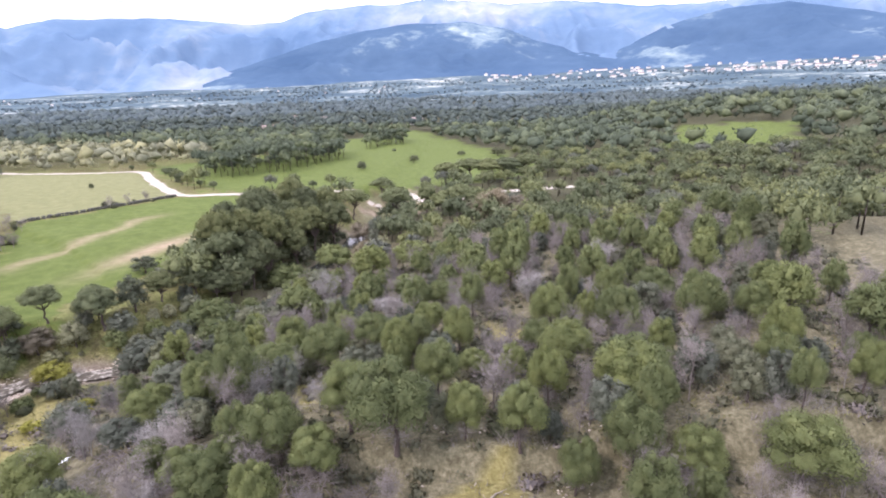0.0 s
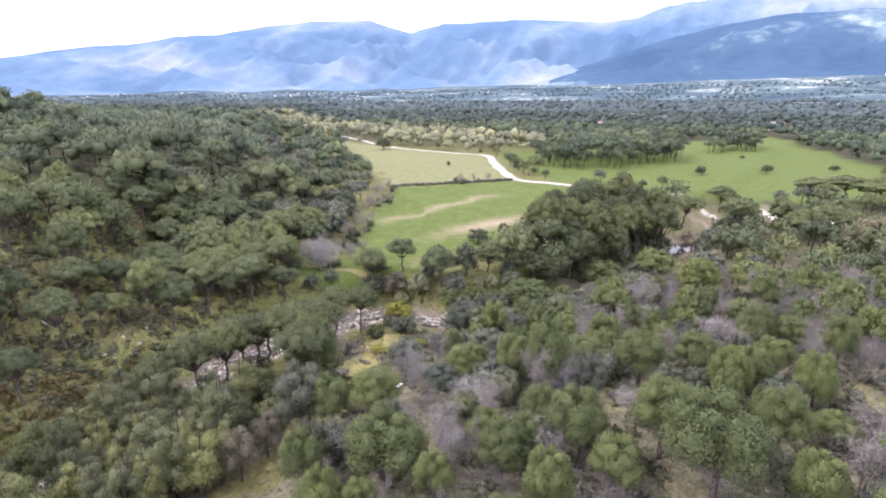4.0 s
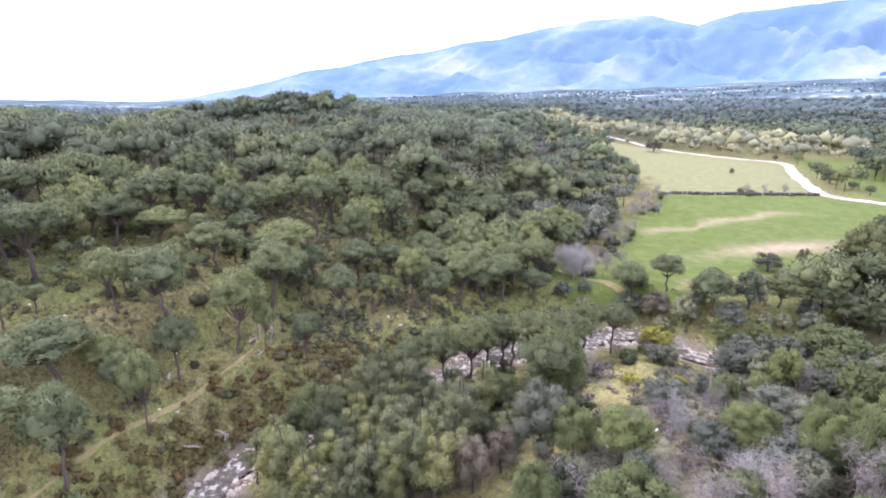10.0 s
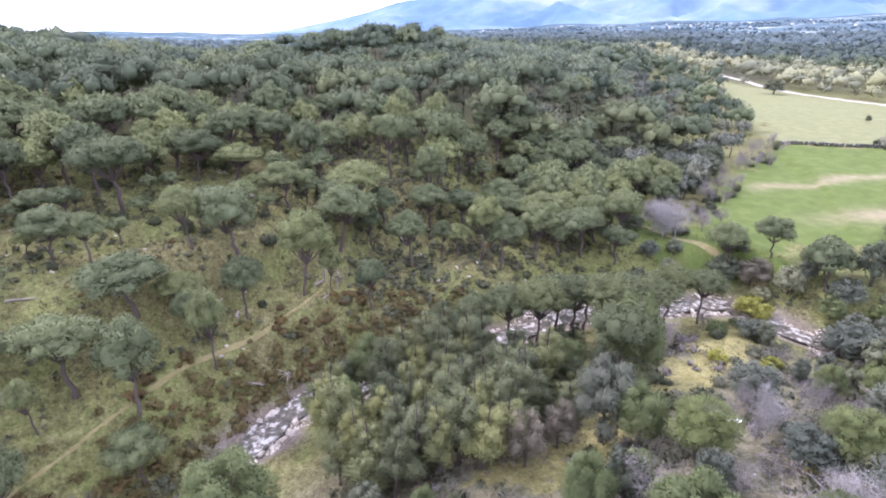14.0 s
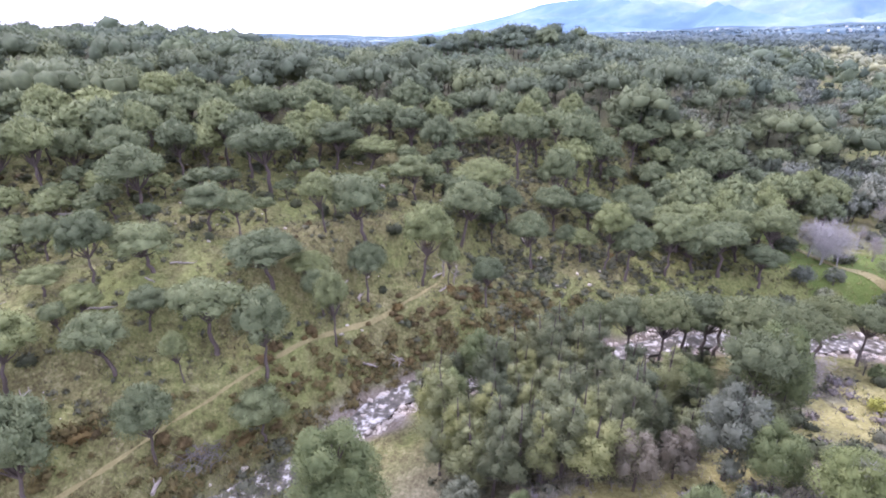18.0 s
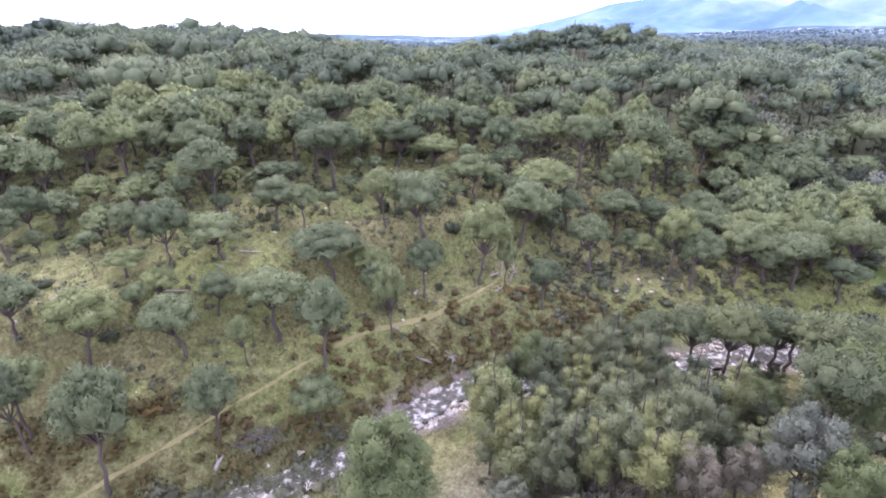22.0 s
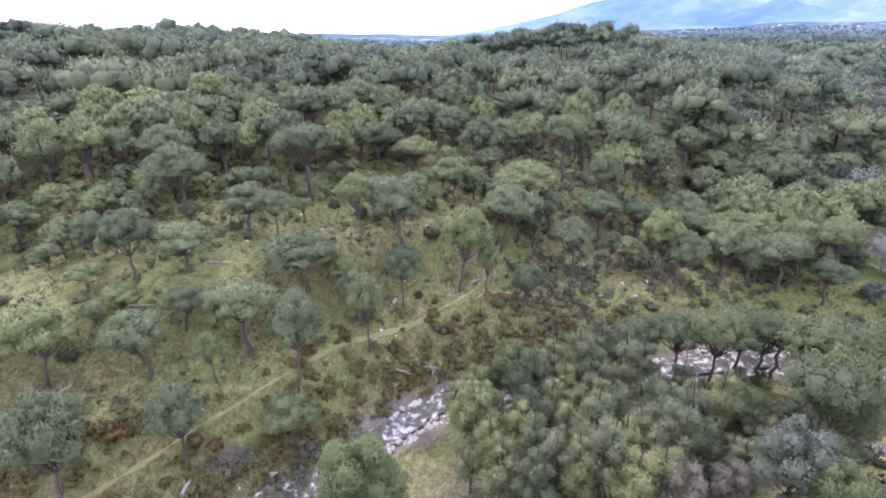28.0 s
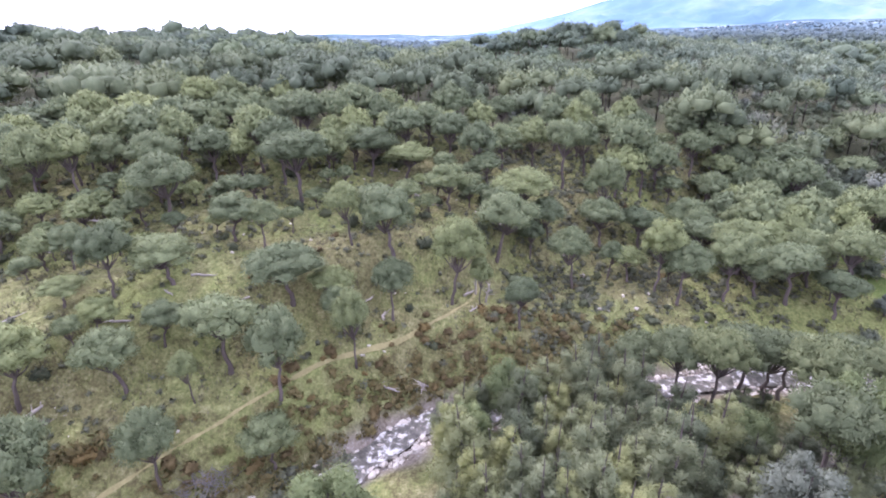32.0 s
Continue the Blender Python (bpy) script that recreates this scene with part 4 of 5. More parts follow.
BARE_TREES = [(-18.1, 81.3, 4.1, 2.3), (-23.6, 41.1, 2.7, 1.3), (-28.8, 37.0, 2.9, 0.9), (-13.4, 41.7, 3.1, 1.1), (-9.8, 35.4, 3.0, 1.0), (-19.2, 27.7, 3.1, 1.3), (-14.5, 41.0, 2.3, 1.1), (-18.5, 77.3, 5.5, 2.2), (-7.5, 59.4, 3.1, 1.8), (2.1, 51.7, 4, 1.6), (8.8, 55.9, 4.1, 2), (19, 64.1, 3.7, 2.1), (14.3, 49.4, 4.5, 1.4), (7.1, 33.1, 3.6, 0.9), (-15.7, 29.6, 3.5, 1.2), (-14.7, 37.3, 4.5, 1.4), (-29, 36.4, 4.9, 1), (-28.8, 31.5, 4.9, 1.1), (25.6, 70, 3.9, 1.9), (-21.2, 33, 3.9, 1.3), (-14.4, 30.6, 3.1, 1.2)]
PASTURE_OAKS = [(-52.3, 88.7, 3.1, 2.5), (-50.5, 95.5, 3, 1.3), (-32.4, 211.7, 3.5, 2.1), (-13.9, 245.7, 3.6, 2.7), (-88.9, 181.1, 4.1, 2.5), (-181.9, 215.4, 6, 4.9), (-139.4, 283.4, 5.7, 2.6), (8.7, 276, 2.4, 2.4), (26, 265.6, 4.4, 4.5), (-116.9, 176.6, 2, 0.9), (-26.4, 287, 1.4, 1.2), (43.9, 311.7, 4.3, 3.9)]
TRACK_PINES = [(0.2, 175.6, 7.9, 4.8), (8.7, 185.7, 7.9, 5.7), (15.5, 184.4, 8.2, 5.6), (22.1, 185.7, 8.1, 6.3), (29, 190, 8.8, 4.7), (3, 175, 6.6, 3.9), (-24.8, 142.7, 9, 4), (-20.5, 172.5, 7.9, 3.8), (-10.8, 118.5, 9.8, 4), (-4.8, 133, 8.7, 2.5), (4.2, 129, 8.2, 3.5), (-0.4, 130, 6.6, 3), (21.5, 136, 7.4, 2.9)]


def settle(made, spots, high, wide, sway=6, seed=1, hold=True):
    """Copies of the built plants at (x, y, height, half-width); high and wide are those of the built ones."""
    r = np.random.RandomState(seed)
    zs = land(np.array([s[0] for s in spots]), np.array([s[1] for s in spots]))
    for k, (x, y, h, w) in enumerate(spots):
        j = r.randint(len(made))
        m = pose(x, y, float(zs[k]) - 0.05, r.uniform(-sway, sway) * 0.4, r.uniform(-sway, sway) * 0.4, r.uniform(0, 360)) @ Matrix.Diagonal((w / wide[j] * r.uniform(0.94, 1.06), w / wide[j] * r.uniform(0.94, 1.06), h / high[j], 1))
        e = copy_thing(made[j], Matrix())
        e.matrix_basis = m
        if hold:
            TAKEN.append((x, y, w))


def drop_proto(made):
    for e in made:
        for o in (*e.children_recursive, e):
            bpy.data.objects.remove(o)


def scatter(r, box, n, high, slim, allow, crowd=0.8):
    """Random plants in a box, kept clear of each other's crowns and of those that stand already."""
    out = []
    xs, ys = r.uniform(box[0], box[2], n * 12), r.uniform(box[1], box[3], n * 12)
    ok = allow(xs, ys)
    for x, y in zip(xs[ok], ys[ok]):
        if len(out) >= n:
            break
        h = r.uniform(*high)
        w = h * r.uniform(*slim)
        if any((x - a) ** 2 + (y - b) ** 2 < ((w + c) * crowd) ** 2 for a, b, c in TAKEN):
            continue
        TAKEN.append((x, y, w))
        out.append((float(x), float(y), h, w))
    return out


TAKEN = []
rng = np.random.RandomState(11)


def open_land(x, y):
    return np.any([inside(x, y, p) for p in (MEADOW, HAYFIELD, FAR_PASTURE, EAST_PASTURE, CLEARING)], axis=0)


def bank_of(x, y):
    d, level, bank = river_at(x, y)
    return d * bank


def on_line(x, y, line, wide):
    d = np.full(np.shape(x), 1e9)
    for (ax, ay), (bx, by) in zip(line, line[1:]):
        k = np.clip(((x - ax) * (bx - ax) + (y - ay) * (by - ay)) / ((bx - ax) ** 2 + (by - ay) ** 2), 0, 1)
        d = np.minimum(d, np.hypot(x - ax - k * (bx - ax), y - ay - k * (by - ay)))
    return d < wide


POOLSIDE = [(-28, 90), (-14, 88), (-16, 131), (-27, 131)]
GROVE = [(-50, 8.5), (-53.5, 13), (-55, 20), (-56, 27), (-50, 27.5), (-44, 29), (-39, 26), (-35, 19), (-39, 9)]


def glade(x, y):
    return np.any([inside(x, y, p) for p in GLADES], axis=0)


NEAR_WEST = lambda x, y: (bank_of(x, y) > 0) & (hill_side(x, y) > 2) & (x > -104) & (y > -56) & (y < 84) & (np.hypot(x + 13, y - 9) < 94)
NEAR_EAST = lambda x, y: (bank_of(x, y) < 0) & (x < 40) & (y > -20) & (y < 88)

OPEN_STAND = [(-74, 16), (-96, 14), (-98, 46), (-78, 48), (-70, 36)]
PLANTATION = [(-122, 84), (-150, 116), (-205, 158), (-262, 168), (-205, 80), (-172, 58), (-150, 62)]

# stone pines: full ones near the flight, plainer ones farther up the hill
PH, PW = (9.0, 10.0, 8.2, 8.8, 9.6), (3.0, 3.6, 2.8, 3.3, 3.1)
BOLE = (0.44, 0.50, 0.38, 0.46, 0.52)
pines = [umbrella_pine(100 + k, PH[k], PW[k], n=9000, bole=BOLE[k], grain=0.175) for k in range(5)]
plain_pines = [umbrella_pine(120 + k, PH[k], PW[k], n=2600, bole=BOLE[k], grain=0.31) for k in range(5)]


def near_flight(spot, reach):
    return math.hypot(spot[0] + 13, spot[1] - 9) < reach


def settle_both(fine, coarse, spots, high, wide, reach, seed, hold=True):
    settle(fine, [q for q in spots if near_flight(q, reach)], high, wide, seed=seed, hold=hold)
    settle(coarse, [q for q in spots if not near_flight(q, reach)], high, wide, seed=seed + 500, hold=hold)


for k, group in enumerate((SLOPE_PINES, UPPER_PINES, MIDDLE_PINES, TERRACE_PINES, GLADE_PINES, LEFT_PINES, TRACK_PINES)):
    settle_both(pines, plain_pines, group, PH, PW, 76, 20 + k)
bank_pines = [umbrella_pine(160 + k, PH[k], PW[k], n=6500, bole=0.60, grain=0.175, material=DARKPINE, label="stone pine with flat dark crown leaning over the stream") for k in range(3)]
settle(bank_pines, STREAM_PINES, PH, PW, seed=29)
drop_proto(bank_pines)
first = scatter(rng, (-104, -60, -60, 84), 85, (6.8, 9.8), (0.28, 0.38), lambda x, y: NEAR_WEST(x, y) & (bank_of(x, y) > 9) & ~open_land(x, y) & ((np.hypot(x + 13, y - 9) > 72) | (y > 44)) & ~inside(x, y, OPEN_STAND), 0.62)
settle_both(pines, plain_pines, first, PH, PW, 70, 31, False)
edge = scatter(rng, (-104, 46, -62, 84), 34, (5.0, 8.6), (0.28, 0.38), lambda x, y: NEAR_WEST(x, y) & (hill_side(x, y) > 10) & ~open_land(x, y), 0.55)
settle(plain_pines, edge, PH, PW, seed=35, hold=False)
small = scatter(rng, (-100, -56, -58, 60), 85, (2.6, 5.2), (0.36, 0.50), lambda x, y: NEAR_WEST(x, y) & (bank_of(x, y) > 9) & ~open_land(x, y) & (np.hypot(x + 13, y - 9) > 58) & ~on_line(x, y, PATH_LINE, 3.5) & ~inside(x, y, OPEN_STAND), 0.58)
settle_both(pines, plain_pines, small, PH, PW, 60, 34, False)
tall = scatter(rng, (-47, 82, -23, 124), 34, (8.5, 13.5), (0.25, 0.34), lambda x, y: (bank_of(x, y) > 3) & inside(x, y, [(-38, 84), (-41, 96), (-40, 112), (-35, 124), (-24, 124), (-23, 108), (-30, 88)]), 0.50)
stand_pines = [umbrella_pine(140 + k, PH[k], PW[k], n=3200, bole=0.34, grain=0.26, material=DARKPINE, label="tall stone pine of a dense stand by the meadow") for k in range(3)]
settle(stand_pines, tall, PH, PW, seed=32, hold=False)
fringe = scatter(rng, (-46, 74, -24, 100), 8, (4.5, 6.5), (0.36, 0.46), lambda x, y: (bank_of(x, y) > 2.5) & (bank_of(x, y) < 14) & ~inside(x, y, MEADOW), 0.5)
settle(stand_pines, fringe, PH, PW, seed=33, hold=False)
drop_proto(pines + plain_pines + stand_pines)

# rounded pines of the east bank
YH, YW = (5.5, 4.8, 6.2, 5.0, 4.2), (2.6, 2.3, 2.7, 2.1, 2.0)
young = [round_pine(200 + k, YH[k], YW[k], n=12500, grain=0.105, low=0.50, blade=0.36) for k in range(5)]
plain_young = [round_pine(220 + k, YH[k], YW[k], n=1900, grain=0.27, low=0.50, blade=0.36) for k in range(5)]
settle_both(young, plain_young, BANK_PINES + GLADE_SIDE_PINES, YH, YW, 56, 41)
settle_both(young, plain_young, GROVE_PINES, YH, YW, 60, 44)
front = round_pine(231, 10.0, 3.0, n=20000, grain=0.12, low=0.46, blade=0.36)
settle([front], [(-36.2, 2.2, 10.0, 3.6)], [10.0], [3.0], seed=45)
drop_proto([front])
east_ok = lambda x, y: NEAR_EAST(x, y) & (bank_of(x, y) < -6) & ~open_land(x, y) & ~inside(x, y, GROVE) & ~glade(x, y) & ~glade(x - 2.0, y + 3.0) & ~((x < -38) & (y < 12)) & ((x > -21) | (y > 60) | (waves(x, y, 8, 44) > 0.05))
settle_both(young, plain_young, scatter(rng, (-50, 8, 40, 88), 170, (3.4, 6.0), (0.26, 0.36), east_ok, 0.78), YH, YW, 50, 42, False)
drop_proto(young + plain_young)

# grey-green oaks between them
SH, SW = (4.5, 4.0, 5.0), (2.0, 2.0, 2.2)
sage = [round_pine(240 + k, SH[k], SW[k], 3200, SAGE, "evergreen_oak", "bushy grey-green evergreen oak on the wooded bank", "evergreen oaks of the bank", grain=0.145) for k in range(3)]
settle(sage, BANK_OAKS, SH, SW, seed=46)
settle(sage, scatter(rng, (-50, 8, 40, 88), 150, (2.0, 3.8), (0.32, 0.46), east_ok, 0.56), SH, SW, seed=43, hold=False)
drop_proto(sage)

# slender pines of the grove by the stream
LH, LW = (9.0, 8.0, 9.6, 7.6), (1.8, 1.7, 1.9, 1.5)
slim = [slender_tree(300 + k, LH[k], LW[k]) for k in range(4)]
settle(slim, scatter(rng, (-58, 8, -32, 36), 120, (5.4, 9.0), (0.17, 0.26), lambda x, y: inside(x, y, GROVE) & (bank_of(x, y) < -1.2), 0.60), LH, LW, seed=51, hold=False)
settle(slim, scatter(rng, (-53, 27, -39, 36), 22, (3.4, 5.2), (0.22, 0.30), lambda x, y: (bank_of(x, y) < -3), 0.5), LH, LW, seed=52, hold=False)
drop_proto(slim)

# leafless trees
BH, BW = (4.5, 5.2, 3.8, 4.4), (1.7, 1.9, 1.6, 1.5)
bare = [bare_tree(400 + k, BH[k], BW[k]) for k in range(4)]
pale = [bare_tree(420 + k, BH[k], BW[k], 1600, PALETWIG) for k in range(2)]
settle(pale, BARE_TREES, BH, BW, seed=61)
settle(bare, LILAC_BUSHES, BH, BW, seed=65)
settle(pale, [(-66.9, 61.3, 5.6, 2.6), (-68.3, 60.4, 5.0, 2.4), (-65.6, 62.3, 4.8, 2.3), (-67.6, 62.4, 4.4, 2.2), (-66.0, 60.2, 4.2, 2.0)], BH, BW, seed=64)
drop_proto(pale)
settle(bare, scatter(rng, (-50, 8, 40, 88), 215, (2.6, 4.8), (0.28, 0.42), east_ok, 0.40), BH, BW, seed=62, hold=False)
settle(bare, scatter(rng, (-108, 66, -64, 160), 26, (2.4, 4.0), (0.34, 0.46), lambda x, y: on_line(x, y, [(-66, 66), (-87, 97), (-105, 127)], 3.0) | on_line(x, y, [(-98, 136), (-82, 157)], 1.5), 0.5), BH, BW, seed=63, hold=False)
drop_proto(bare)

# oaks
OH, OW = (4.0, 5.0), (2.4, 2.4)
oaks = [round_pine(500 + k, OH[k], OW[k], 1500, OAK, "holm_oak", "dark rounded holm oak standing alone", "holm oaks", 0.9) for k in range(2)]
settle(oaks, PASTURE_OAKS, OH, OW, seed=71)
settle(oaks, [(-27.6, 24.4, 4.2, 1.7), (-45.1, 72.4, 5.6, 2.4), (-57, 63, 3.5, 2.4), (-59, 66, 3.0, 2.2), (-70, 58, 2.2, 2.0)], OH, OW, seed=72)
settle(oaks, scatter(rng, (-104, 30, -64, 100), 55, (3.5, 6.0), (0.36, 0.5), lambda x, y: (hill_side(x, y) > -12) & (hill_side(x, y) < 28) & (y > 48) & ~open_land(x, y) & ~on_line(x, y, [(-64, 62), (-87, 97)], 4), 0.6), OH, OW, seed=73, hold=False)
drop_proto(oaks)
grey = round_pine(520, 7.2, 2.6, 11000, GREYOAK, "cork_oak", "tall pale-grey leaved oak beside the stream", "grey oaks", grain=0.12)
settle([grey], [(-35.2, 28.6, 7.4, 2.6), (-24, 46, 3.4, 1.8)], [7.2], [2.6], seed=74)
drop_proto([grey])
gold = round_pine(530, 2.8, 2.4, 1200, YELLOWBUSH, "yellow_bush", "bright yellow-green bush beside the stream", "yellow bushes", 0.7)
settle([gold], [(-50.5, 61.4, 2.6, 2.3), (-40, 52, 1.4, 1.2), (-42, 47, 1.2, 1.1), (23, 120, 3, 2.2)], [2.8], [2.4], seed=75)
drop_proto([gold])
willow = round_pine(540, 6.0, 3.0, 6000, TANWILLOW, "bare_willow", "tan budding willow by the stream", "willows", grain=0.13)
settle([willow], [(-34.7, 21.9, 4.6, 1.8), (-35.8, 25.3, 4.3, 1.5), (10, 120.3, 8.0, 4.6), (-54.5, 65, 3.6, 2.4), (16, 122, 6, 3.6), (-33, 101, 5, 2.6), (-18, 112, 5, 3)], [6.0], [3.0], seed=76)
drop_proto([willow])

# tangle of small trees along both banks upstream
upstream = lambda x, y: (np.abs(bank_of(x, y)) > 1.8) & (((bank_of(x, y) > 0) & (bank_of(x, y) < 9)) | ((bank_of(x, y) < 0) & (bank_of(x, y) > -9))) & ~open_land(x, y) & (y > 62) & (y < 84)
tangle = [round_pine(560 + k, 3.6, 1.9, 1200, (SAGE, YOUNG, GREYOAK)[k], ("evergreen_oak", "low_pine", "evergreen_oak")[k], ("bushy grey-green evergreen oak beside the stream", "low bushy green pine beside the stream", "pale grey-green oak bush beside the stream")[k], "streamside thicket") for k in range(3)]
settle(tangle, scatter(rng, (-52, 62, -24, 84), 44, (2.2, 4.2), (0.42, 0.58), upstream, 0.5), (3.6,) * 3, (1.9,) * 3, seed=77, hold=False)
settle(tangle, scatter(rng, (-46, 80, -8, 132), 56, (2.6, 4.8), (0.42, 0.58), lambda x, y: (((bank_of(x, y) > 3.5) & (bank_of(x, y) < 17)) | ((bank_of(x, y) < -4.5) & (bank_of(x, y) > -14))) & ~inside(x, y, POOLSIDE), 0.42), (3.6,) * 3, (1.9,) * 3, seed=79, hold=False)
settle(tangle, scatter(rng, (-64, 48, -44, 66), 14, (1.2, 2.4), (0.5, 0.7), lambda x, y: (np.abs(bank_of(x, y)) > 2.5) & (np.abs(bank_of(x, y)) < 8) & (y > 52), 0.6), (3.6,) * 3, (1.9,) * 3, seed=78, hold=False)
drop_proto(tangle)

# shrubs
heath = [shrub(600 + k, 1.0, 0.9) for k in range(4)]


def strew(made, n, box, size, allow, seed):
    r = np.random.RandomState(seed)
    x, y = r.uniform(box[0], box[2], n * 8), r.uniform(box[1], box[3], n * 8)
    ok = np.flatnonzero(allow(x, y))[:n]
    zs = land(x, y)
    for k in ok:
        s = r.uniform(*size)
        e = copy_thing(made[r.randint(len(made))], Matrix())
        e.matrix_basis = pose(float(x[k]), float(y[k]), float(zs[k]) - 0.05 * s, 0, 0, r.uniform(0, 360)) @ Matrix.Diagonal((s * r.uniform(0.8, 1.2), s * r.uniform(0.8, 1.2), s * r.uniform(0.7, 1.1), 1))


strew(heath, 170, (-110, -50, -40, 70), (0.5, 1.3), lambda x, y: NEAR_WEST(x, y) & (bank_of(x, y) > 4) & ~open_land(x, y) & ~on_line(x, y, PATH_LINE, 1.4), 81)
strew(heath, 110, (-48, 10, 40, 80), (0.5, 1.4), lambda x, y: NEAR_EAST(x, y) & (bank_of(x, y) < -4), 82)
strew(heath, 40, (-110, 60, -60, 165), (0.7, 1.6), lambda x, y: on_line(x, y, [(-66, 66), (-87, 97), (-105, 127), (-98, 136), (-82, 157)], 2.0), 83)
drop_proto(heath)
bracken = [shrub(620 + k, 0.7, 0.9, 240, RUSSET, "bracken", "rust-brown dry bracken clump on the stream bank", "bracken on the bank") for k in range(3)]
strew(bracken, 50, (-66, -25, -44, 24), (0.5, 1.2), lambda x, y: (bank_of(x, y) > 2.5) & (bank_of(x, y) < 9), 84)
strew(bracken, 60, (-110, -50, -60, 50), (0.4, 0.9), lambda x, y: NEAR_WEST(x, y) & (bank_of(x, y) > 9), 85)
drop_proto(bracken)



def undergrowth(name, label, n, box, allow, size, material, seed):
    """Low bushes joined in one mesh."""
    r = np.random.RandomState(seed)
    x, y = r.uniform(box[0], box[2], n * 6), r.uniform(box[1], box[3], n * 6)
    ok = allow(x, y)
    x, y = x[ok][:n], y[ok][:n]
    z = land(x, y)
    leaf = Pieces()
    for k in range(len(x)):
        s = r.uniform(*size) * np.array([1.0, r.uniform(0.7, 1.2), r.uniform(0.5, 0.9)])
        c = np.array([x[k], y[k], z[k] + s[2] * 0.35])
        leaf.add(*lump(r, c, s * 0.50, 1, 0.4))
        leaf.add(*tufts(r, [(c, s)], 36 if s[0] < 0.5 else 80, 0.16, 0.5, 0.20))
    return tagged(new(name, leaf.leaves(name, material)), label, "undergrowth", kind="stuff")


undergrowth("bank_undergrowth", "low grey-green bushes under the pines of the bank", 2100, (-48, 8, 44, 90), lambda x, y: (bank_of(x, y) < -3) & ~glade(x, y), (0.3, 0.9), UNDER, 101)
undergrowth("bank_brush", "low grey leafless brush under the pines", 450, (-48, 8, 44, 90), lambda x, y: (bank_of(x, y) < -3) & (waves(x, y, 18, 19) > 0), (0.3, 0.8), BRUSH, 102)
undergrowth("slope_undergrowth", "dark low heath on the slope", 1500, (-110, -50, -44, 70), lambda x, y: (bank_of(x, y) > 3) & ~on_line(x, y, PATH_LINE, 0.9) & ~open_land(x, y) & (waves(x, y, 12, 18) > -0.3), (0.16, 0.5), UNDER, 103)
undergrowth("ridge_undergrowth", "dark low bushes under the pines of the ridge", 800, (-100, 14, -60, 50), lambda x, y: (bank_of(x, y) > 4) & ~open_land(x, y), (0.2, 0.65), UNDER, 108)
undergrowth("hill_undergrowth", "dark oak scrub under the pines of the hill", 520, (-132, 52, -94, 104), lambda x, y: (hill_side(x, y) > 4) & ~open_land(x, y), (0.7, 1.7), OAKSCRUB, 109)
undergrowth("slope_bracken", "rust-brown bracken on the stream bank", 420, (-66, -30, -36, 30), lambda x, y: (bank_of(x, y) > 2.0) & (bank_of(x, y) < 8) & ~on_line(x, y, PATH_LINE, 0.7), (0.2, 0.8), BRACKEN, 104)
undergrowth("stand_undergrowth", "dark bushes under the tall pine stand", 560, (-48, 86, -20, 128), lambda x, y: (bank_of(x, y) > 3.2) & (bank_of(x, y) < 19) & ~inside(x, y, MEADOW), (0.5, 1.3), OAKSCRUB, 106)
undergrowth("pool_reeds", "low tan bushes beside the pool", 120, (-22, 84, -6, 128), lambda x, y: (bank_of(x, y) < -4.0) & (bank_of(x, y) > -11), (0.5, 1.1), TANSCRUB, 107)
undergrowth("stream_bushes", "low green bushes over the lower stream", 130, (-50, -30, -32, 1.0), lambda x, y: np.abs(bank_of(x, y)) < 3.4, (0.4, 1.1), UNDER, 105)

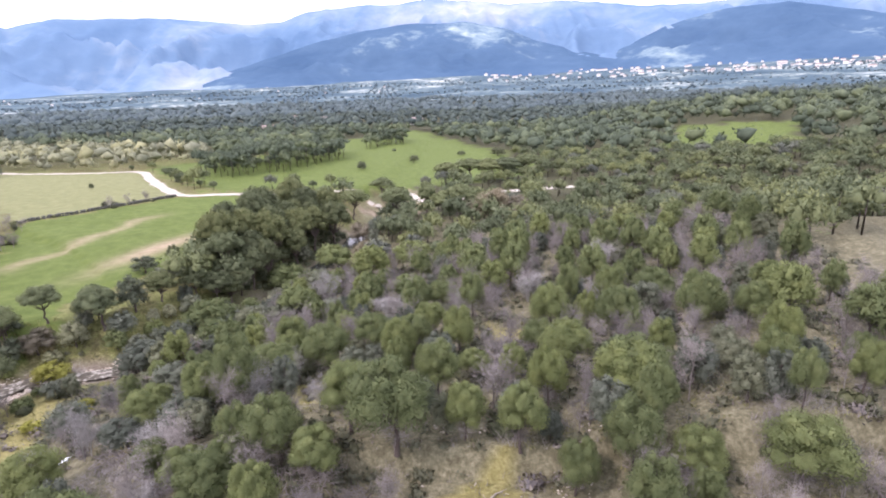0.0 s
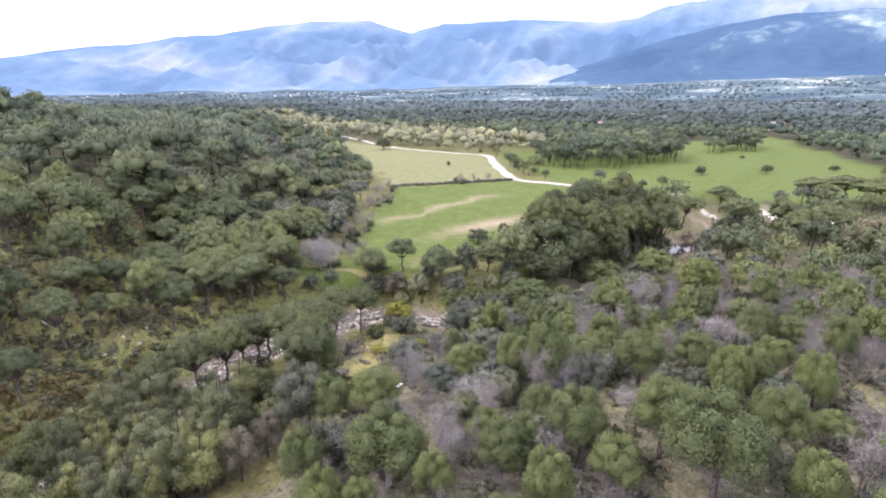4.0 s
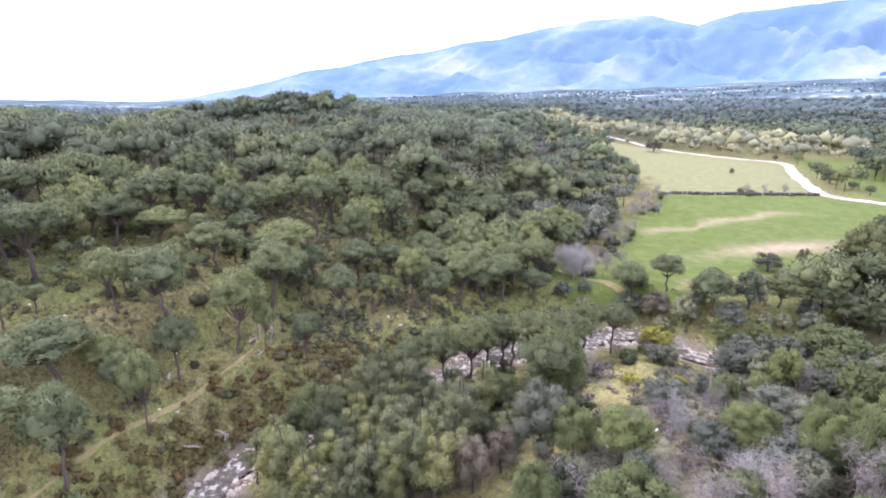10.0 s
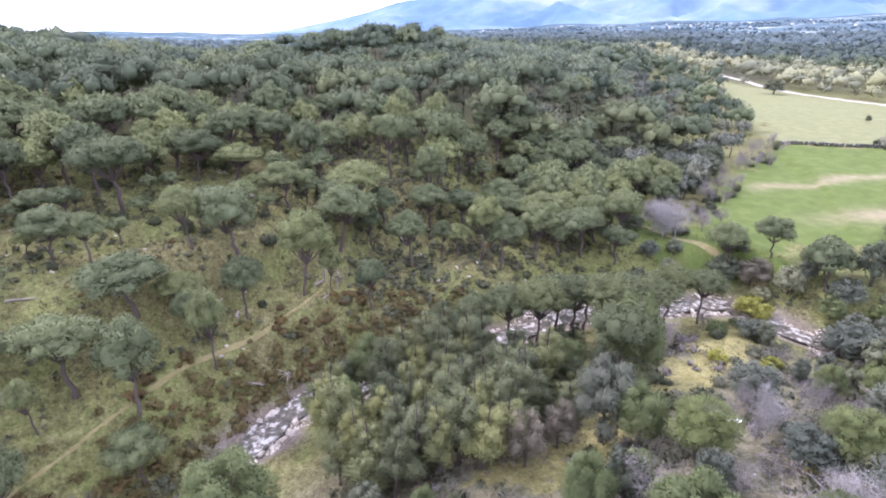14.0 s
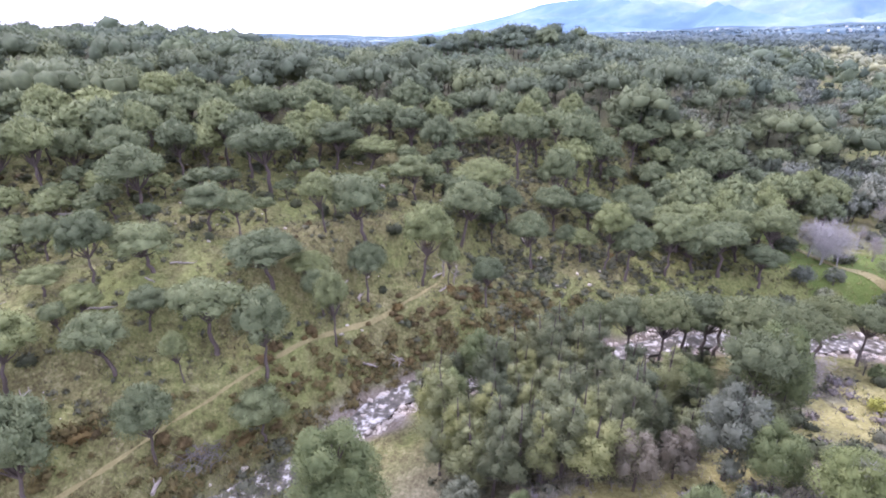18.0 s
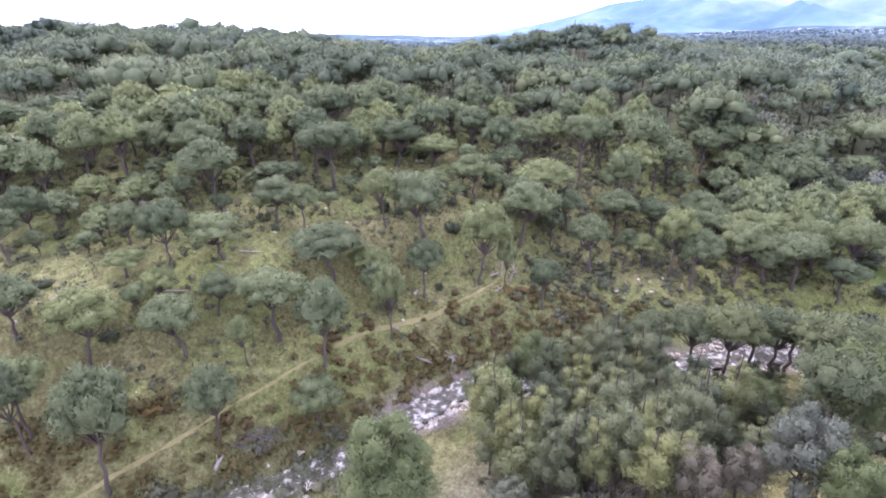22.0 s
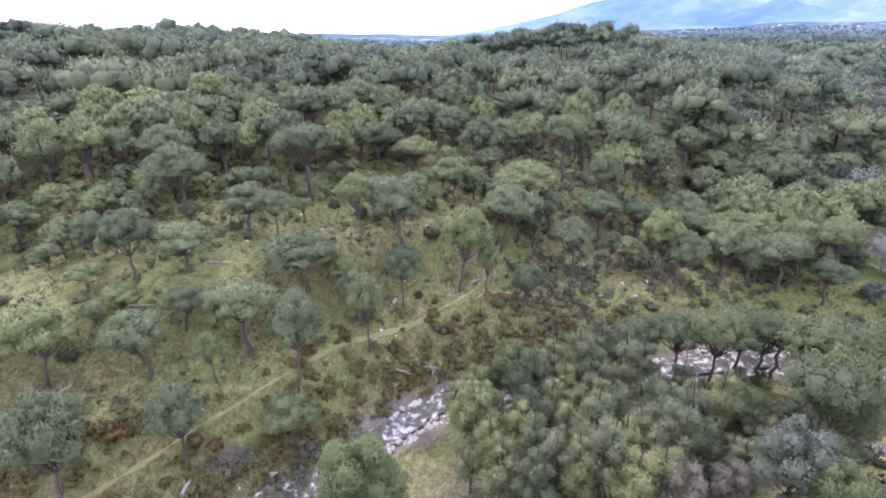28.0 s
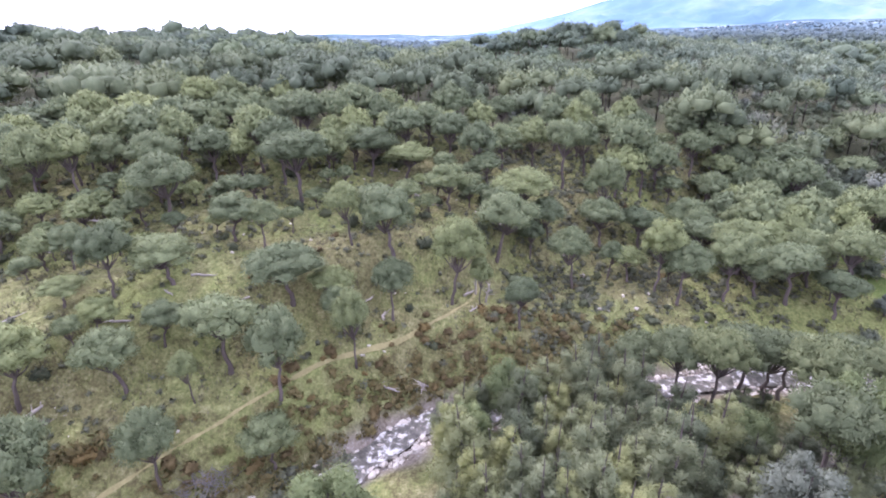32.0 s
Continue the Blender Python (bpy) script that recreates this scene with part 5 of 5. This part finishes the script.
# ---- far woods ----
def far_trees(name, label, spots, high, detail, material, seed, shape="umbrella", tuft=230):
    """Many trees joined in one mesh: crowns of a few lumps, and trunks where they are near enough to show."""
    r = np.random.RandomState(seed)
    z = land(spots[:, 0], spots[:, 1])
    leaf, tones, trunks = Pieces(), [], []
    for k in range(len(spots)):
        h = r.uniform(*high) * r.choice((0.55, 0.75, 1.0, 1.0, 1.18))
        w = h * r.uniform(0.38, 0.53)
        first_vertex = leaf.n
        c = np.array([spots[k, 0], spots[k, 1], z[k]])
        if detail == 2:
            lumps = []
            tiered = shape == "umbrella" and r.uniform() < 0.65
            middle, depth = (0.66, 0.26) if tiered else (0.52, 0.32)
            several = 11 if tuft > 300 else 7
            for j in range(several):
                a, q = j * 2.4 + r.uniform(-0.4, 0.4), w * 0.70 * (j / (several - 0.5)) ** 0.5
                lumps.append((c + [np.cos(a) * q, np.sin(a) * q, h * (middle + depth * (0.75 * (1 - (q / w) ** 2) - 0.35) + r.uniform(-0.03, 0.03))], np.array([w * 0.40, w * 0.40, h * depth * 0.72]) * r.uniform(0.8, 1.1)))
            for q, s in lumps:
                leaf.add(*lump(r, q, s * (0.66 if tuft > 300 else 0.52), 1, 0.32, 0.3))
            leaf.add(*tufts(r, lumps, int(tuft * 1.3), 0.38, 0.5, 0.14, 0.38))
            trunks.append(tube([c - [0, 0, 0.4], c + [0, 0, h * 0.7]], [0.14, 0.07], 4))
        elif detail == 1:
            s = np.array([w, w, h * 0.36])
            q = c + [0, 0, h * 0.62]
            leaf.add(*lump(r, q, s * 0.7, 1, 0.45, 0.2))
            leaf.add(*tufts(r, [(q, s)], 44, 0.9, 0.4, 0.18, 0.38))
        else:
            s = np.array([w, w, h * 0.36]) * 1.25
            leaf.add(*lump(r, c + [0, 0, h * 0.5], s, 1, 0.45))
            leaf.add(*tufts(r, [(c + [0, 0, h * 0.5], s)], 10, 1.5, 0.4, 0.15))
        tones.append(np.full(leaf.n - first_vertex, r.uniform()))
    crowns, first_vertex = sum(len(f) for f in leaf.f), leaf.n
    for v, f in trunks:
        leaf.add(v, f)
    tones.append(np.full(leaf.n - first_vertex, 0.5))
    me = leaf.leaves(name, material)
    me.materials.append(BARK)
    me.polygons.foreach_set("material_index", (np.arange(len(me.polygons)) >= crowns).astype(np.int32))
    a = me.attributes.new("tone", "FLOAT", "POINT")
    a.data.foreach_set("value", np.concatenate(tones).astype(np.float32))
    return tagged(new(name, me), label, "forest", kind="stuff")


def wood_spots(r, inner, outer, gap, allow, sector=(-50, 142)):
    n = int(outer / gap) + 1
    gx, gy = np.meshgrid(np.arange(-n, n + 1) * gap, np.arange(-n, n + 1) * gap)
    x = gx.ravel() + r.uniform(-0.42, 0.42, gx.size) * gap
    y = gy.ravel() + r.uniform(-0.42, 0.42, gx.size) * gap
    far = np.hypot(x, y)
    az = np.degrees(np.arctan2(-x, y))
    x, y = x - 13, y + 9
    ok = (far > inner) & (far < outer) & (az > sector[0]) & (az < sector[1]) & (r.uniform(size=x.size) > 0.1)
    x, y = x[ok], y[ok]
    keep = allow(x, y)
    return np.stack([x[keep], y[keep]], 1)


r3 = np.random.RandomState(21)
not_near = lambda x, y: ~NEAR_WEST(x, y) & ~NEAR_EAST(x, y) & ~open_land(x, y) & (np.abs(bank_of(x, y)) > 5) & ~on_line(x, y, ROAD, 4) & ~on_line(x, y, [(44, 168), (10, 157), (-3, 147), (-14, 163), (-48, 160)], 7) & ~inside(x, y, SANDBANK) & ~inside(x, y, POOLSIDE)
verge = lambda x, y: ((hill_side(x, y) < -14) & (y < 165) & (x < -44)) | on_line(x, y, [(-64, 62), (-87, 97), (-106, 127), (-124, 143), (-180, 188)], 4.5)
plateau = lambda x, y: not_near(x, y) & ~verge(x, y)
west_side = lambda x, y: (hill_side(x, y) > -14) & (x < -60)
beyond = lambda x, y: np.hypot(x + 13, y - 9) > 85
mixed = lambda x, y: waves(x, y, 40, 88) > np.where(west_side(x, y) & (y > 70), 0.0, 0.9)
far_trees("hill_woods", "dense olive-green stone pine wood covering the hill", wood_spots(r3, 30, 135, 6.4, lambda x, y: plateau(x, y) & beyond(x, y) & west_side(x, y) & ~inside(x, y, PLANTATION) & ~((hill_side(x, y) < 60) & mixed(x, y))), (8.0, 11.0), 2, HILLPINE, 91, "umbrella", 460)
far_trees("upper_hill_woods", "dense dark stone pine wood on top of the hill", wood_spots(r3, 135, 250, 6.6, lambda x, y: plateau(x, y) & beyond(x, y) & west_side(x, y) & ~inside(x, y, PLANTATION) & ~((hill_side(x, y) < 60) & mixed(x, y))), (7.0, 9.5), 2, FOREST, 88, "umbrella", 310)
far_trees("hill_edge_woods", "grey-green mixed oak wood at the foot of the hill", wood_spots(r3, 30, 250, 5.6, lambda x, y: plateau(x, y) & beyond(x, y) & west_side(x, y) & ~inside(x, y, PLANTATION) & (hill_side(x, y) < 60) & mixed(x, y)), (5.0, 7.5), 2, FOREST_GREY, 97, "round")
far_trees("plantation", "close-set pale green young pines on the hill", wood_spots(r3, 80, 300, 3.9, lambda x, y: inside(x, y, PLANTATION) & ~open_land(x, y)), (4.4, 6.2), 2, PLANTED, 89, "round", 190)
far_trees("bank_woods", "dense pine wood of the east bank", wood_spots(r3, 30, 250, 5.0, lambda x, y: plateau(x, y) & ~west_side(x, y) & ~mixed(x, y)), (4.5, 7.5), 2, BANKWOOD, 98, "round")
far_trees("bank_grey_woods", "grey leafless thicket among the pines of the bank", wood_spots(r3, 30, 250, 5.2, lambda x, y: plateau(x, y) & ~west_side(x, y) & mixed(x, y)), (4.0, 6.5), 2, FOREST_GREY, 99, "round")
FARSTANDS = [[(-86, 190), (-64, 206), (-44, 252), (-60, 300), (-92, 262), (-106, 232)], [(-44, 302), (-24, 326), (-28, 385), (-44, 350)]]
pale_belt = lambda x, y: (np.abs((y - 262) - (x + 192) * -0.25) < 55) & (x < -118)
far_trees("middle_woods", "dark green woodland beyond the meadows", wood_spots(r3, 250, 470, 8.0, lambda x, y: plateau(x, y) & ~pale_belt(x, y)), (7.0, 10.0), 1, FOREST, 92)
far_trees("pale_woods", "grey-green bare woodland beyond the meadows, painted paler as if sunlit", wood_spots(r3, 200, 520, 8.0, lambda x, y: plateau(x, y) & pale_belt(x, y)), (6.0, 9.0), 1, FOREST_PALE, 93)
far_trees("pasture_stands", "dark pine stands inside the far pasture", wood_spots(r3, 150, 420, 5.0, lambda x, y: inside(x, y, FARSTANDS[0]) | inside(x, y, FARSTANDS[1])), (8.0, 11.0), 2, FOREST, 94)
far_trees("outer_woods", "hazy woodland stretching over the plain", wood_spots(r3, 470, 760, 11.0, plateau), (8.0, 11.0), 1, FOREST_FARHAZE, 95)
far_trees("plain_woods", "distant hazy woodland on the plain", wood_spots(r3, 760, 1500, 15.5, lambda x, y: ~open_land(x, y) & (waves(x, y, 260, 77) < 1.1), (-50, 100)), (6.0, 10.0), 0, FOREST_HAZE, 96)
far_trees("foot_woods", "blue hazy copses on the plain below the mountains", wood_spots(r3, 1480, 2750, 25.0, lambda x, y: waves(x, y, 300, 79) > 0.1, (-52, 78)), (5.0, 8.0), 0, FOREST_BLUEHAZE, 90)

# ---- stones, wood and litter ----
def lay(me, name, label, category, group, spots, seed, tilt=25, flat=1.0, sink=0.3):
    """Copies of a mesh at (x, y, size), partly sunk into the ground."""
    r = np.random.RandomState(seed)
    zs = land(np.array([s[0] for s in spots]), np.array([s[1] for s in spots]))
    for k, (x, y, s) in enumerate(spots):
        ob = new(name, me[r.randint(len(me))])
        ob.matrix_basis = pose(x, y, float(zs[k]) + s * (0.5 - sink) * flat * 0.6, r.uniform(-tilt, tilt), r.uniform(-tilt, tilt), r.uniform(0, 360)) @ Matrix.Diagonal((s, s * r.uniform(0.7, 1.1), s * flat * r.uniform(0.7, 1.1), 1))
        tagged(ob, label, category, group)


def strip_spots(n, box, allow, size, seed):
    r = np.random.RandomState(seed)
    x, y = r.uniform(box[0], box[2], n * 30), r.uniform(box[1], box[3], n * 30)
    ok = np.flatnonzero(allow(x, y))[:n]
    return [(float(x[k]), float(y[k]), float(r.uniform(size[0] ** 0.5, size[1] ** 0.5) ** 2)) for k in ok]


rocks = [rock(700 + k) for k in range(6)]
near_water = lambda lo, hi: (lambda x, y: (np.abs(bank_of(x, y)) > lo) & (np.abs(bank_of(x, y)) < hi))
lay(rocks, "boulder", "pale grey granite boulder in the stream bed", "rock", "boulders of the stream", strip_spots(80, (-54, 2, -47, 10), near_water(0.0, 1.9), (0.18, 0.6), 1), 1)
lay(rocks, "boulder", "pale grey granite boulder in the stream bed", "rock", "boulders of the stream", strip_spots(16, (-50, -20, -34, 0), near_water(0.6, 2.4), (0.15, 0.5), 2), 2)
lay(rocks, "boulder", "pale grey granite boulder in the stream bed", "rock", "boulders of the stream", strip_spots(120, (-62, 30, -50, 62), near_water(0.0, 2.6), (0.2, 0.65), 3), 3)
lay(rocks, "stone", "small whitish stone on the forest floor", "rock", "stones on the bank", strip_spots(60, (-3, 26, 12, 34), lambda x, y: (waves(x, y, 6, 5) > 0.6), (0.06, 0.2), 4), 4)
lay(rocks, "stone", "small whitish stone on the forest floor", "rock", "stones on the bank", strip_spots(60, (-35, 25, 12, 60), lambda x, y: glade(x, y) | (waves(x, y, 12, 6) > 1.2), (0.05, 0.13), 5), 5)
lay(rocks, "stone", "grey stone half sunk in the heath", "rock", "stones on the slope", strip_spots(90, (-90, -30, -44, 40), lambda x, y: NEAR_WEST(x, y) & (waves(x, y, 15, 7) > 0.3), (0.08, 0.3), 6), 6)


def cobbles():
    r = np.random.RandomState(31)
    x, y = r.uniform(-66, -20, 60000), r.uniform(-40, 70, 60000)
    d, level, bank = river_at(x, y)
    ok = (d < 2.0 + 0.7 * waves(x, y, 7, 9)) & (waves(x, y, 6, 10) > -0.3) & (y > 0)
    x, y = x[ok][:2600], y[ok][:2600]
    z = land(x, y)
    heap = Pieces()
    for k in range(len(x)):
        s = r.uniform(0.06, 0.26)
        heap.add(*lump(r, np.array([x[k], y[k], z[k] + s * 0.15]), s * np.array([1.2, 0.9, 0.6]), 1, 0.4))
    return tagged(new("cobbles", heap.mesh("cobbles", STONE)), "pale cobbles along the stream bed", "gravel", kind="stuff")


cobbles()


def blades(name, label, n, box, allow, size, material, seed, width=0.05, per=5):
    """Tufts of thin blades joined in one mesh."""
    r = np.random.RandomState(seed)
    x, y = r.uniform(box[0], box[2], n * 3), r.uniform(box[1], box[3], n * 3)
    ok = allow(x, y)
    x, y = np.repeat(x[ok][:n], per), np.repeat(y[ok][:n], per)
    m = len(x)
    x, y = x + r.normal(0, 0.12, m), y + r.normal(0, 0.12, m)
    foot = np.stack([x, y, land(x, y) - 0.02], 1)
    a = r.uniform(0, 6.28, m)
    side = np.stack([np.cos(a), np.sin(a), np.zeros(m)], 1)
    h = r.uniform(*size, (m, 1))
    tip = foot + np.stack([r.normal(0, 0.5, m), r.normal(0, 0.5, m), np.ones(m)], 1) * h
    v = np.stack([foot - side * width * 0.5, foot + side * width * 0.5, tip], 1).reshape(-1, 3)
    return tagged(new(name, array_mesh(name, v, np.arange(m * 3).reshape(-1, 3), material)), label, "grass", kind="stuff")


DRYGRASS = plain("dry_grass", [(0.3, (0.13, 0.13, 0.045)), (0.55, (0.235, 0.235, 0.088)), (0.8, (0.38, 0.36, 0.17))], 0.3, 0.9, 0.1)
HEATHER = plain("heath_twigs", [(0.3, (0.06, 0.052, 0.03)), (0.55, (0.125, 0.11, 0.062)), (0.8, (0.21, 0.185, 0.11))], 0.3, 0.9, 0.1)
blades("slope_grass", "olive and straw-coloured grass tufts on the slope", 9000, (-105, -45, -42, 70), lambda x, y: (bank_of(x, y) > 3.5) & ~on_line(x, y, PATH_LINE, 0.5), (0.15, 0.4), DRYGRASS, 1, 0.09)
blades("slope_heath", "dark low heath tufts on the slope", 8000, (-105, -45, -42, 70), lambda x, y: (bank_of(x, y) > 3) & ~on_line(x, y, PATH_LINE, 0.6) & (waves(x, y, 10, 15) > -0.2) & ~open_land(x, y), (0.15, 0.4), HEATHER, 2, 0.10)
blades("bank_litter", "grey fallen twigs on the forest floor", 6000, (-46, 10, 40, 80), lambda x, y: (bank_of(x, y) < -3), (0.15, 0.5), TWIG, 3, 0.05)
LILAC = plain("lilac_twigs", [(0.3, (0.16, 0.142, 0.115)), (0.55, (0.265, 0.245, 0.208)), (0.8, (0.40, 0.378, 0.332))], 0.3, 0.9, 0.1)
blades("bank_thicket", "thin mauve-grey leafless stems between the pines", 4500, (-46, 10, 40, 88), lambda x, y: (bank_of(x, y) < -4) & (waves(x, y, 13, 19) > 0.3) & ~glade(x, y), (0.4, 1.5), LILAC, 5, 0.035, 7)
blades("stream_rushes", "rank straw-green rushes over the stream", 1500, (-50, -30, -30, 0.5), lambda x, y: np.abs(bank_of(x, y)) < 4.0, (0.3, 0.9), DRYGRASS, 6, 0.06, 7)
blades("bank_grass", "straw and green grass in the glades", 3500, (-46, 10, 40, 80), lambda x, y: (bank_of(x, y) < -3) & (waves(x, y, 14, 16) > 0.1), (0.12, 0.35), DRYGRASS, 4, 0.09)


def brush_pile(seed, wide=1.3, high=0.7, n=150):
    r = np.random.RandomState(seed)
    heap = Pieces()
    for k in range(n):
        a, q = r.uniform(0, 6.28), wide * r.uniform(0, 1) ** 0.6
        p = np.array([np.cos(a) * q, np.sin(a) * q, high * (1 - q / wide) * r.uniform(0.1, 1)])
        b = r.uniform(0, 6.28)
        l = r.uniform(0.4, 1.2)
        t = p + [np.cos(b) * l, np.sin(b) * l, r.uniform(-0.1, 0.45)]
        heap.add(*tube([p, (p + t) / 2 + r.normal(0, 0.06, 3), t], [0.025, 0.02, 0.006], 3))
    return tagged(new("brushwood", heap.mesh("brushwood", TWIG)), "heap of grey cut branches on the forest floor", "brushwood", "brushwood heaps", "stuff")


piles = [brush_pile(800 + k) for k in range(3)]
for k, (x, y, s) in enumerate([(-9.5, 29, 1.5), (-6, 27.5, 1.0), (5, 42.5, 2.0), (8, 44, 1.6), (-20, 31.5, 1.6), (-22, 35, 1.2), (-26, 36, 1.4), (-9.5, 41.5, 1.2), (14.5, 26.5, 1.5), (17, 36, 1.3), (18.5, 47, 1.8), (24, 52, 1.8), (-16, 27, 1.2), (-31, 40, 1.3), (-36, 52, 1.6), (-42, 55, 1.3), (-45, -9.5, 1.5), (-33, 57, 1.3)]):
    e = copy_thing(piles[k % 3], Matrix())
    e.matrix_basis = pose(x, y, float(land(x, y)) - 0.05, 0, 0, k * 77) @ Matrix.Diagonal((s, s, s * 0.8, 1))
drop_proto(piles)


def log_mesh(seed):
    r = np.random.RandomState(seed)
    heap = Pieces()
    pts = [np.array([k * 0.55 - 1.1, r.normal(0, 0.06), 0.1 + r.normal(0, 0.02)]) for k in range(5)]
    heap.add(*tube(pts, [0.13, 0.125, 0.11, 0.095, 0.06], 7))
    for k in range(4):
        p = pts[k + 1] * [1, 1, 1]
        q = p + [r.uniform(0.2, 0.6), r.uniform(-0.6, 0.6), r.uniform(0.1, 0.5)]
        heap.graft(*tube([p, (p + q) / 2 + r.normal(0, 0.04, 3), q], [0.045, 0.03, 0.012], 5))
    return heap.mesh("fallen_log", DEADWOOD)


logs = [log_mesh(820 + k) for k in range(3)]
r5 = np.random.RandomState(33)
for k, (x, y, s) in enumerate([(-51, -27, 1.3), (-53.5, -19, 1.1), (-55.2, 3.5, 1.2), (-62, 1.5, 0.9), (-61, 3, 1.1), (-66, 12, 1.2), (-63, 12.5, 0.9), (-72, 26, 1.4), (-75, 24, 1.2), (-47, -22, 1.2), (-60, -14, 1.0), (-57, -16, 0.8), (-52, -14, 0.8), (-80, 6, 1.2), (-77, 8, 0.9), (-58, -10, 0.8), (-2.5, 43, 1.4), (-11, 41, 1.6), (2, 26, 1.0), (-30, 27, 1.0), (-26.5, 40, 1.0), (-40, 60, 1.2), (-70, -30, 1.2), (-64, -32, 1.0), (-88, 2, 1.2), (-86, 18, 1.1), (-43, -12, 1.3), (-46, -21.5, 1.0)]):
    ob = new("fallen_log", logs[k % 3])
    ob.matrix_basis = pose(x, y, float(land(x, y)) - 0.02, 0, r5.uniform(-6, 6), r5.uniform(0, 360)) @ Matrix.Diagonal((s, s, s, 1))
    tagged(ob, "bleached fallen log with broken side branches", "log", "fallen logs")


def snag(seed, high):
    r = np.random.RandomState(seed)
    e = thing("dead_tree", "bleached dead tree with broken bare limbs", "tree", "dead trees")
    wood = Pieces()
    top = np.array([0.4, 0.2, high])
    wood.add(*tube([(0, 0, -0.3), top * [0.3, 0.5, 0.4], top * [0.8, 0.7, 0.8], top], [0.14, 0.1, 0.07, 0.02], 6))
    part("trunk", wood.mesh("dead_trunk", DEADWOOD, True), e)
    for k in range(9):
        h = r.uniform(0.3, 0.95)
        a = r.uniform(0, 6.28)
        q = top * h + [np.cos(a) * 0.9, np.sin(a) * 0.9, r.uniform(0.1, 0.7)]
        limb = Pieces()
        limb.add(*tube([top * h, (top * h + q) / 2 + r.normal(0, 0.07, 3), q], [0.05, 0.035, 0.01], 4))
        part("limb", limb.mesh("dead_limb", DEADWOOD, True), e)
    return e


for k, (x, y, h, lean) in enumerate([(-66, 12.5, 3.2, 4), (-56.5, 7.5, 3.0, 52), (-64.5, 13.5, 2.2, 10), (-28, 46, 3.6, 6), (-14, 50, 3.8, 5), (7.2, 33.2, 3.6, 4)]):
    e = snag(840 + k, h)
    e.matrix_basis = pose(x, y, float(land(x, y)), lean, 0, k * 60)

# ---- buildings in the distance ----
def house(seed):
    r = np.random.RandomState(seed)
    e = thing("house", "white-walled village house with a tiled gable roof", "house", "village houses")
    l, w, h = r.uniform(4.5, 8), r.uniform(3.6, 5), r.uniform(2.6, 5.6)
    v = [(-l, -w, -2), (l, -w, -2), (l, w, -2), (-l, w, -2), (-l, -w, h), (l, -w, h), (l, w, h), (-l, w, h), (-l, 0, h + 2.0), (l, 0, h + 2.0)]
    f = [(0, 1, 5, 4), (2, 3, 7, 6), (1, 2, 6, 9, 5), (3, 0, 4, 8, 7)]
    part("wall", mesh_of("house_wall", v, f, PLASTER), e)
    o, t = 0.5, 0.25
    rv = [(-l - o, -w - o, h - 0.25), (l + o, -w - o, h - 0.25), (l + o, 0, h + 2.1), (-l - o, 0, h + 2.1), (l + o, w + o, h - 0.25), (-l - o, w + o, h - 0.25)]
    rv += [(x, y, z + t) for x, y, z in rv]
    rf = [(0, 1, 2, 3), (3, 2, 4, 5), (6, 9, 8, 7), (9, 11, 10, 8), (0, 6, 7, 1), (4, 10, 11, 5), (0, 3, 9, 6), (3, 5, 11, 9), (1, 7, 8, 2), (2, 8, 10, 4)]
    part("roof", mesh_of("house_roof", rv, rf, ROOFTILE), e)
    return e


houses = [house(900 + k) for k in range(4)]
r6 = np.random.RandomState(41)
for k in range(240):
    az, dist = r6.uniform(-46, -4), r6.uniform(2450, 3150)
    if k % 6 == 0:
        az, dist = r6.uniform(5, 70), r6.uniform(1900, 2900)
    x, y = -13 - math.sin(radians(az)) * dist, 9 + math.cos(radians(az)) * dist
    z = float(land(x, y)) + 6 * float(waves(x, y, 700, 41)) + float(waves(x, y, 220, 42))
    e = copy_thing(houses[k % 4], Matrix())
    s = r6.uniform(0.9, 1.7) * (0.5 if k % 6 == 0 else 1.0)
    e.matrix_basis = pose(x, y, z, 0, 0, r6.uniform(0, 360)) @ Matrix.Diagonal((s, s, s, 1))
for x, y in ((-28, 567), (-188, 700), (-191, 461), (-134, 610), (-150, 470)):
    e = copy_thing(houses[int(abs(x)) % 4], Matrix())
    e.matrix_basis = pose(x, y, float(land(x, y)) + 1.0, 0, 0, 20)
drop_proto(houses)


def field_wall(line):
    """A low dry-stone wall between the meadows."""
    r = np.random.RandomState(51)
    heap = Pieces()
    for (ax, ay), (bx, by) in zip(line, line[1:]):
        n = int(math.hypot(bx - ax, by - ay) / 0.55)
        for k in range(n):
            x, y = ax + (bx - ax) * k / n + r.normal(0, 0.1), ay + (by - ay) * k / n + r.normal(0, 0.1)
            for j in range(2):
                heap.add(*lump(r, np.array([x, y, float(land(x, y)) + 0.2 + j * 0.4]), np.array([0.42, 0.36, 0.3]) * r.uniform(0.8, 1.2), 1, 0.3))
    return tagged(new("field_wall", heap.mesh("field_wall", WALLSTONE)), "low dark dry-stone wall between the meadows", "wall")


field_wall([(-105, 127), (-93, 142), (-80, 159)])
